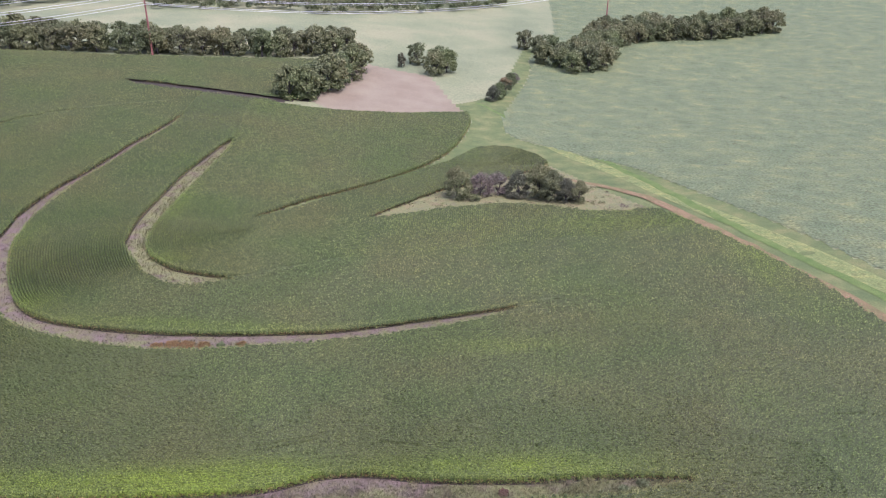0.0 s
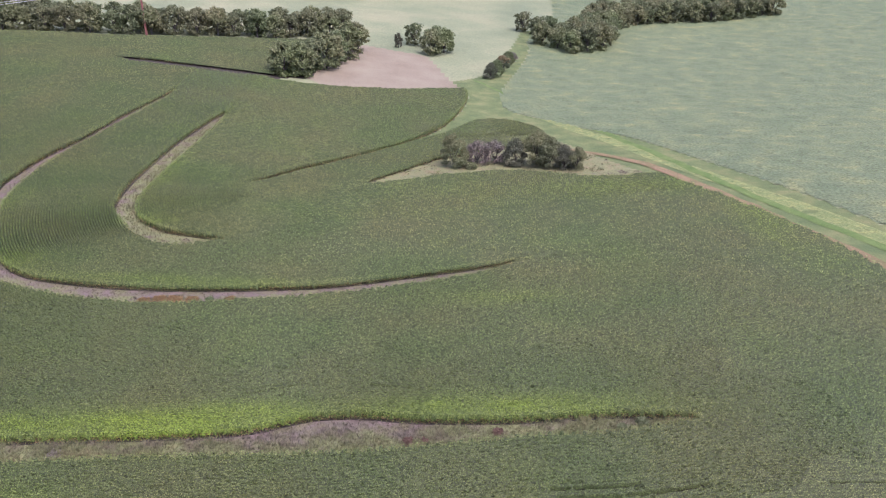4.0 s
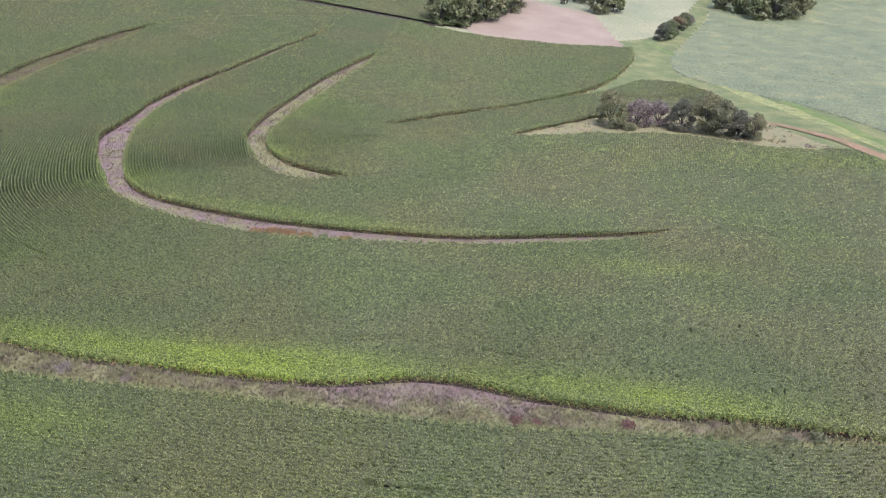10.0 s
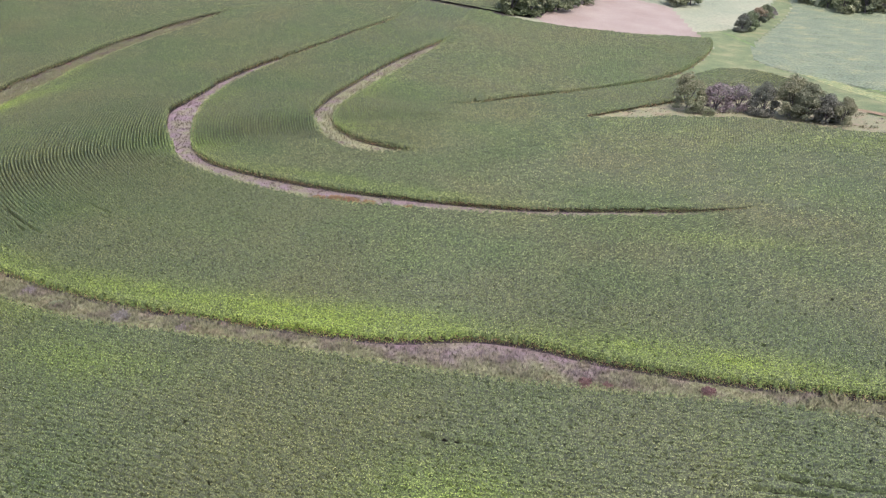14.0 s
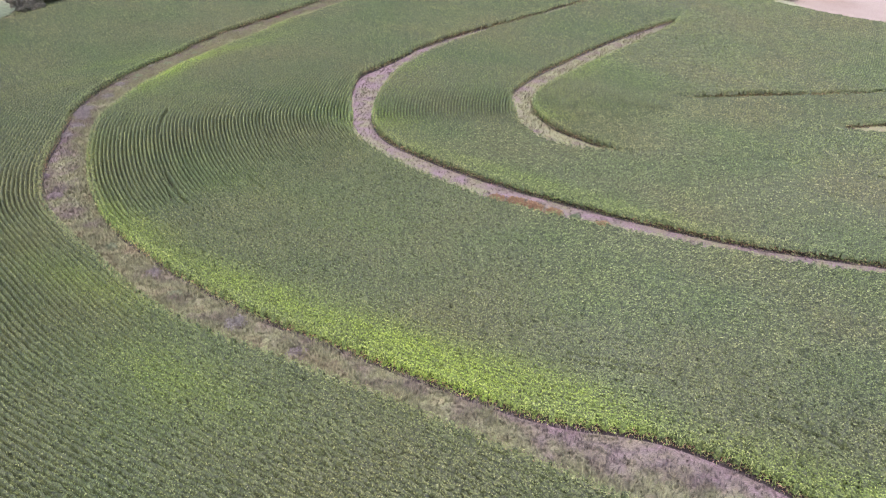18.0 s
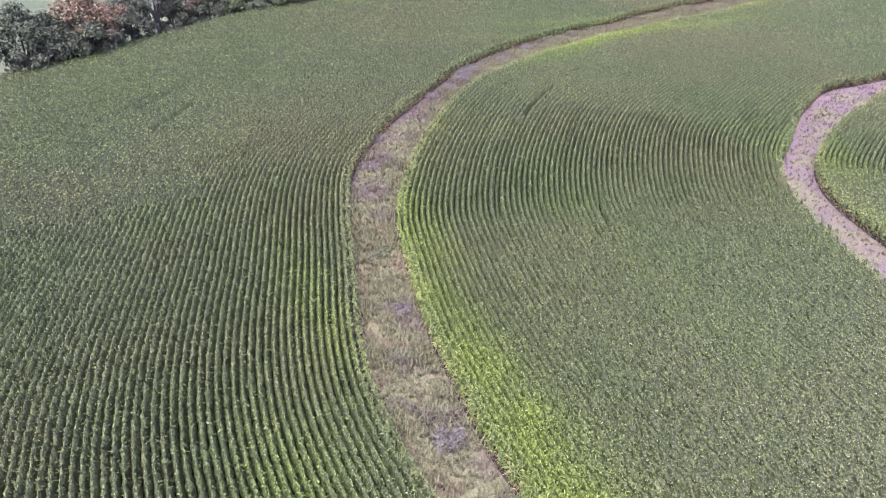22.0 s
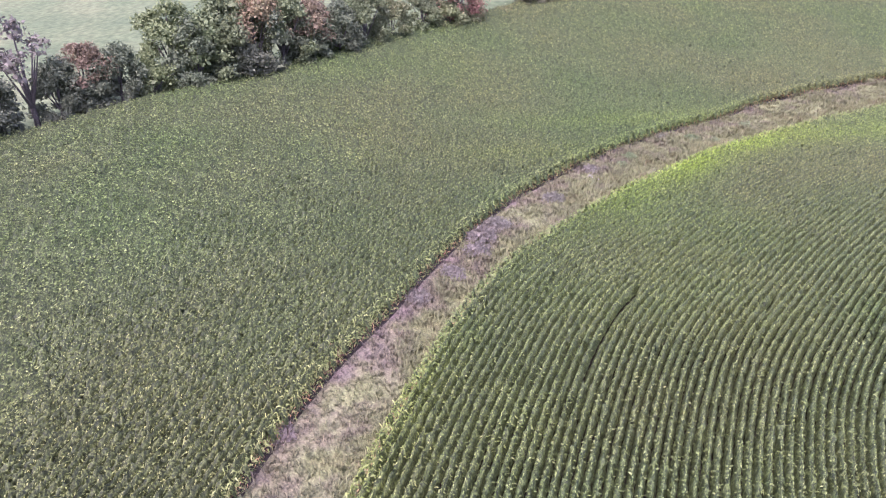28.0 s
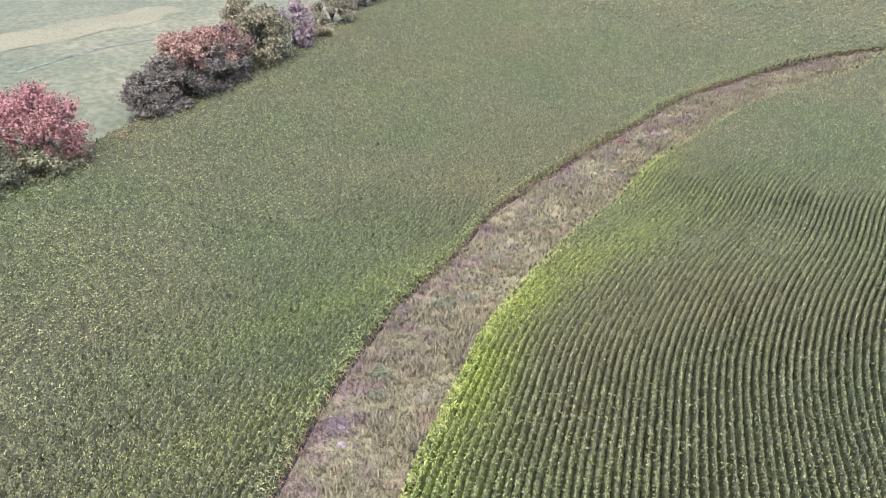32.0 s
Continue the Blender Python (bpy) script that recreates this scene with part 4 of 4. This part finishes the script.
def tree(height, spread, leaf, seed, second=None, low=0.12, size=0.16, per=165, lean=0.0, bare=0.0):
    rng = np.random.RandomState(seed)
    root = new("tree")
    bm = bmesh.new()
    r0 = 0.018 * height + 0.06
    fork = height * (0.16 + 0.06 * rng.rand())
    limb(bm, (0, 0, -0.3), (lean * fork, 0, fork), r0 * 1.25, r0 * 0.85, 8)
    tips = []
    for i in range(6):
        az = i * 1.05 + rng.rand()
        rr = spread * (0.35 + 0.45 * rng.rand())
        e = (lean * height + math.cos(az) * rr, math.sin(az) * rr, height * (0.5 + 0.35 * rng.rand()))
        limb(bm, (lean * fork, 0, fork * (0.8 + 0.2 * rng.rand())), e, r0 * 0.55, r0 * 0.15)
        tips.append(e)
    limb(bm, (lean * fork, 0, fork), (lean * height, 0, height * 0.88), r0 * 0.7, r0 * 0.15)
    part("trunk", bm, M_BARK, root)
    clumps = [(e[0], e[1], e[2], spread * (0.28 + 0.15 * rng.rand()), 0.85) for e in tips]
    for i in range(42):
        az, u = rng.uniform(0, 6.28), (i + rng.rand()) / 42
        zz = height * (low + (0.9 - low) * u)
        wide = spread * (0.85 + 0.25 * math.sin(u * 3.1416)) * (0.65 + 0.35 * rng.rand()) * math.sqrt(max(0.04, 1.0 - u ** 2.6))
        clumps.append((lean * zz + math.cos(az) * wide * 0.8, math.sin(az) * wide * 0.8, zz, spread * rng.uniform(0.2, 0.36), rng.uniform(0.7, 1.0)))
    clumps = [c for c in clumps if rng.rand() > bare]
    if second:
        cut = int(len(clumps) * 0.45)
        clumps.sort(key=lambda c: -c[2] + rng.rand() * height * 0.25)
        crown_mesh("crown", clumps[:cut], second, size, per, rng).parent = root
        clumps = clumps[cut:]
    crown_mesh("crown", clumps, leaf, size, per, rng).parent = root
    return root


KINDS = {
    "hedge_green": (tree(7.5, 3.6, "green", 1, None, 0.06), "green broadleaf tree in the field-edge hedgerow"),
    "hedge_dark": (tree(7.0, 3.3, "dark", 2, None, 0.05), "dark green bushy tree in the field-edge hedgerow"),
    "hedge_olive": (tree(8.0, 3.6, "olive", 3, None, 0.06), "olive green broadleaf tree at the corn's edge"),
    "hedge_rust": (tree(7.5, 3.4, "dark", 4, "rust", 0.05), "dark green tree with rusty autumn top"),
    "hedge_red": (tree(7.2, 3.3, "dark", 14, "rosy", 0.05), "dark green tree with reddish autumn top"),
    "red_bush": (tree(5.2, 3.1, "red", 5, None, 0.08, 0.085, 330), "round bush in red-pink autumn leaf"),
    "low_bush": (tree(2.8, 2.4, "olive", 6, None, 0.05, 0.13, 150), "low olive green bush at the corn's edge"),
    "grey_bush": (tree(5.5, 3.2, "grey", 7, None, 0.1, 0.18, 60, 0, 0.25), "half-bare greyish pink shrub"),
    "bare_tree": (tree(10.5, 3.0, "grey", 8, None, 0.45, 0.2, 45, 0.06, 0.55), "tall thin half-bare grey tree"),
    "big_green": (tree(13.5, 6.5, "olive", 9, None, 0.04, 0.5, 16), "large rounded pale green broadleaf tree"),
    "big_dark": (tree(12.5, 5.5, "green", 10, None, 0.04, 0.5, 16), "large dark green broadleaf tree"),
    "cedar": (tree(7.0, 2.0, "dark", 11, None, 0.05, 0.3, 50), "dark green conical cedar"),
}
used_kind = {}
prng = random.Random(3)


def plant(kind, x, y, scale=1.0, group=""):
    ob, lab = KINDS[kind]
    m = pose(x, y, float(ground(x, y)) - 0.05, 0, 0, prng.uniform(0, 360)) @ Matrix.Scale(scale, 4)
    if kind not in used_kind:
        used_kind[kind] = ob
        ob.matrix_basis = m
    else:
        c = copy_thing(ob, Matrix.Identity(4))
        c.matrix_basis = m
        ob = c
    tagged(ob, lab, "weed" if "weed" in kind else "bush" if "bush" in kind else "tree", group)
    return ob


HEDGE = "hedgerow along the corn field"
for kind, x, y, s in (
        ("hedge_dark", -184, 12, 1.8), ("hedge_rust", -190, 24, 1.8), ("hedge_dark", -195, 35, 1.8), ("hedge_dark", -200, 46, 1.9), ("hedge_green", -204, 54, 1.9),
        ("hedge_dark", -207.2, 67.4, 2.1), ("hedge_dark", -210.2, 72.4, 1.7), ("hedge_rust", -212.2, 79.4, 1.9), ("hedge_rust", -215.2, 83.4, 1.5), ("hedge_dark", -218.7, 88.2, 1.85),
        ("bare_tree", -224.3, 94.2, 1.75), ("hedge_dark", -226.6, 97.7, 1.45), ("hedge_red", -229.2, 101.6, 1.65), ("hedge_dark", -230.1, 106.6, 1.5), ("low_bush", -232.6, 111.6, 1.9),
        ("hedge_olive", -238.4, 115.1, 1.9), ("hedge_dark", -235.3, 119.1, 1.8), ("hedge_green", -237.4, 123.7, 2.1), ("hedge_rust", -238.8, 129.3, 2.05), ("hedge_green", -242.2, 134.6, 1.9), ("hedge_red", -245.2, 139.8, 1.8),
        ("hedge_dark", -247.8, 146.1, 1.6), ("hedge_green", -251.9, 152, 1.7), ("hedge_olive", -256.2, 158.6, 1.3), ("hedge_green", -260.5, 166.4, 1.3), ("low_bush", -262.2, 173.2, 2.1), ("low_bush", -264.2, 179, 1.7),
        ("red_bush", -266.2, 175.3, 2.55), ("low_bush", -268.4, 188.7, 0.9), ("hedge_dark", -274.1, 196.5, 1.35), ("hedge_dark", -276.3, 201.7, 1.5), ("hedge_rust", -278.9, 206.9, 1.8), ("hedge_rust", -280.8, 212.3, 1.75),
        ("hedge_red", -283.9, 218.3, 1.75), ("hedge_olive", -288.7, 226.9, 2.0), ("hedge_green", -291.3, 233.5, 1.7), ("grey_bush", -296.7, 243.7, 2.0), ("low_bush", -300, 253, 1.6), ("hedge_green", -309, 264.2, 1.7),
        ("hedge_dark", -319.8, 284.2, 1.8), ("hedge_dark", -333.4, 309.5, 1.8), ("hedge_green", -347.9, 338.8, 1.8), ("hedge_dark", -363, 378.6, 1.8)):
    plant(kind, x, y, s, HEDGE)
GROVE = "small grove in the weedy corner"
for kind, x, y, s in (("hedge_olive", 5.5, 302.2, 1.8), ("grey_bush", 15.5, 306.8, 1.9), ("grey_bush", 23, 309.6, 1.8), ("hedge_dark", 30.9, 304.5, 1.7), ("hedge_olive", 39.8, 303.7, 1.95),
                      ("hedge_green", 44.5, 300.5, 1.75), ("hedge_dark", 50, 297.5, 1.5), ("hedge_olive", 55, 296, 1.3), ("low_bush", 13, 299, 1.09)):
    plant(kind, x, y, s, GROVE)
COPSE = "copse beside the stubble field"
for kind, x, y, s in (("big_green", -87.8, 438.8, 1.43), ("big_green", -78, 442, 1.43), ("big_dark", -74.8, 456.6, 1.56), ("big_green", -68.2, 468, 1.69), ("big_dark", -65, 485.9, 1.56),
                      ("big_green", -58.5, 502.1, 1.69), ("big_green", -55.2, 523.2, 1.43)):
    plant(kind, x, y, s, COPSE)
for kind, x, y, s in (("cedar", -30, 549.2, 1.56), ("big_dark", -19.5, 562.2, 1.25), ("big_green", -6.5, 536.2, 1.3), ("big_dark", -4.9, 554.1, 1.3), ("big_green", 1.6, 546, 1.25)):
    plant(kind, x, y, s, "trees by the stubble field")
for kind, x, y, s in (("hedge_dark", 30, 477.8, 1.43), ("hedge_green", 34.1, 484.2, 1.43), ("hedge_rust", 39, 500.5, 1.43), ("hedge_green", 43.9, 520, 1.3), ("grey_bush", 48, 531.4, 1.25)):
    plant(kind, x, y, s, "bushes on the waterway")
edge_n = spline([(97.5, 572), (121.9, 588.2), (136.5, 625.6), (149.5, 669.5), (195, 702), (256.8, 715), (308.8, 739.4)], 14.0)
for i, (x, y) in enumerate(edge_n):
    for off in (0, 12, 24):
        plant(("big_green", "big_dark")[(i + off) % 2], x - 6 + off * -0.6 + prng.uniform(-2, 2), y + off + prng.uniform(-2, 2), prng.uniform(1.2, 1.65), "wood beyond the bean field")
for x, y in spline([(65, 646.8), (84.5, 624), (97.5, 601.2)], 12.0):
    plant("big_dark", x, y, prng.uniform(1.1, 1.4), "wood beyond the bean field")
edge_b = spline([(-373.8, 481), (-269.8, 490.8), (-201.5, 500.5), (-169, 516.8), (-126.8, 534.6), (-91, 555.8), (-71.5, 572)], 12.5)
for i, (x, y) in enumerate(edge_b):
    for off in (0, 13):
        plant(("big_green", "big_dark", "big_dark")[(i + off) % 3], x + prng.uniform(-2, 2), y + off + prng.uniform(-2, 2), prng.uniform(1.15, 1.6), "wood behind the far corn")

# wooded rise beyond the valley
far = spline([(-420, 690), (-389, 707), (-365, 745), (-320, 800)], 14.0)
rise = spline([(-262, 722), (-198, 732), (-158, 738), (-117, 735), (-67, 755), (-4, 785), (60, 830)], 14.0)
frng = np.random.RandomState(44)
clumps = []
for line in (far, rise):
    for x, y in line:
        for off in (0, 14, 28, 44, 60):
            for _ in range(2):
                a, b = x + frng.uniform(-8, 8), y + off + frng.uniform(-8, 8)
                rr = frng.uniform(3.5, 6.5)
                clumps.append((a, b, float(ground(a, b)) + rr * frng.uniform(0.7, 1.6), rr, 1.0))
tagged(crown_mesh("far_wood", clumps, "green", 1.1, 4, frng), "hazy green wood on the far side of the valley", "woods", kind="stuff")

# ---------------------------------------------------------------- weeds and stones on the terraces
KINDS["red_weed"] = (tree(1.3, 1.3, "redweed", 31, None, 0.05, 0.13, 160), "dark red-brown weed clump on the terrace")
KINDS["green_weed"] = (tree(0.9, 1.1, "sage", 32, None, 0.05, 0.12, 160), "grey-green leafy weed clump on the terrace")
KINDS["orange_weed"] = (tree(0.6, 2.0, "orange", 34, None, 0.05, 0.12, 110), "low orange-brown dead weed patch on the terrace")
KINDS["mauve_weed"] = (tree(0.7, 1.6, "grey", 33, None, 0.05, 0.12, 130), "mauve-grey dead weed clump on the terrace")
for kind, x, y, s in (("red_weed", -153.8, 127, 1.1), ("red_weed", -152.4, 125.6, 0.85), ("red_weed", -217.8, 259.9, 0.8), ("red_weed", -214.8, 286, 0.7), ("red_weed", -4.5, 109, 0.9),
                      ("red_weed", 11.5, 111.5, 0.9), ("red_weed", -1.5, 109.2, 0.7), ("green_weed", -194.4, 180.8, 1.2), ("green_weed", -191.9, 178, 0.9), ("green_weed", -200.7, 195.9, 1.3),
                      ("green_weed", -199.2, 199.4, 1.0), ("green_weed", -204.8, 209.4, 1.1), ("green_weed", -219.5, 249.8, 1.2), ("green_weed", -221.4, 245.3, 0.9), ("mauve_weed", -172.3, 148.3, 1.4),
                      ("mauve_weed", -174.9, 151.3, 1.3), ("mauve_weed", -169.2, 146.7, 1.2), ("mauve_weed", -165, 142.4, 1.1), ("mauve_weed", -161.4, 137.5, 1.0), ("mauve_weed", -181.3, 161.8, 1.1),
                      ("mauve_weed", -190.7, 172.1, 1.0), ("mauve_weed", -202.9, 191.7, 1.0), ("mauve_weed", -217.9, 233, 1.0), ("mauve_weed", -145.3, 121.2, 1.0), ("mauve_weed", -135, 117.5, 1.0),
                      ("green_weed", 38, 113.8, 1.3), ("green_weed", 34, 112.2, 1.2), ("green_weed", 30, 111.3, 1.0), ("mauve_weed", -77.6, 106.6, 1.2), ("mauve_weed", -66, 106.2, 1.0),
                      ("orange_weed", -73, 169.4, 0.9), ("orange_weed", -69.5, 170.2, 1.1), ("orange_weed", -65.8, 170, 1.25), ("orange_weed", -61.5, 170.6, 1.0), ("orange_weed", -52, 171.8, 0.8), ("green_weed", -57, 170.8, 1.1), ("mauve_weed", -98, 109.5, 1.0), ("green_weed", -110, 111, 1.0), ("green_weed", -90, 106.8, 1.1)):
    plant(kind, x, y, s, "weed clumps on the terraces")


def rock(x, y, size, seed):
    r = random.Random(seed)
    bm = bmesh.new()
    bmesh.ops.create_icosphere(bm, subdivisions=2, radius=size)
    for v in bm.verts:
        v.co *= 0.8 + 0.4 * noise.noise(v.co * 1.4 / size + Vector((seed, 0, 0)))
        v.co.z *= 0.65
    me = bpy.data.meshes.new("rock")
    bm.to_mesh(me)
    bm.free()
    me.materials.append(M_STONE)
    ob = new("rock", me)
    ob.matrix_basis = pose(x, y, float(ground(x, y)) + size * 0.35, 0, 0, r.uniform(0, 360))
    return tagged(ob, "pale grey fieldstone lying in the grass", "rock", "stones on the terrace")


for n, (x, y, s) in enumerate(((-188.4, 170.8, 0.55), (-187.4, 171.6, 0.35), (-225.4, 240.6, 0.5), (-221.2, 234.6, 0.3))):
    rock(x, y, s, n)

# ---------------------------------------------------------------- power line
def power_pole(x, y, height):
    root = new("power_pole")
    root.matrix_basis = pose(x, y, float(ground(x, y)), 0, 0, 39)
    bm = bmesh.new()
    limb(bm, (0, 0, -0.5), (0, 0, height), 0.75, 0.4, 10)
    part("mast", bm, M_RUST, root)
    for k, z in enumerate((height - 2, height - 8, height - 14)):
        bm = bmesh.new()
        limb(bm, (0, 0, z), (0, -4.5, z + 0.6), 0.22, 0.12, 6)
        limb(bm, (0, 0, z), (0, 4.5, z + 0.6), 0.22, 0.12, 6)
        part("crossarm", bm, M_RUST, root)
    return tagged(root, "tall rust-brown steel power pole with crossarms", "power pole", "power line")


POLES = [(-186.4, 504, 46), (156, 779, 46), (-560, 400, 46)]
for x, y, h in POLES:
    power_pole(x, y, h)


def cable(a, b, sag):
    cu = bpy.data.curves.new("power_cable", "CURVE")
    cu.dimensions, cu.bevel_depth, cu.bevel_resolution = "3D", 0.09, 1
    sp = cu.splines.new("POLY")
    sp.points.add(24)
    for k, pnt in enumerate(sp.points):
        t = k / 24
        v = Vector(a).lerp(Vector(b), t)
        pnt.co = (v.x, v.y, v.z - sag * 4 * t * (1 - t), 1)
    cu.materials.append(M_WIRE)
    me = bpy.data.meshes.new_from_object(bpy.data.objects.new("power_cable", cu))
    ob = new("power_cable", me)
    return tagged(ob, "thin sagging power cable between steel poles", "cable", "power line")


for (x0, y0, h0), (x1, y1, h1) in ((POLES[0], POLES[1]), (POLES[2], POLES[0])):
    for dz in (2, 8, 14):
        for side in (-1, 1):
            ox, oy = side * 4.5 * -math.sin(radians(39)), side * 4.5 * math.cos(radians(39))
            cable((x0 + ox, y0 + oy, float(ground(x0, y0)) + h0 - dz), (x1 + ox, y1 + oy, float(ground(x1, y1)) + h1 - dz), 13)
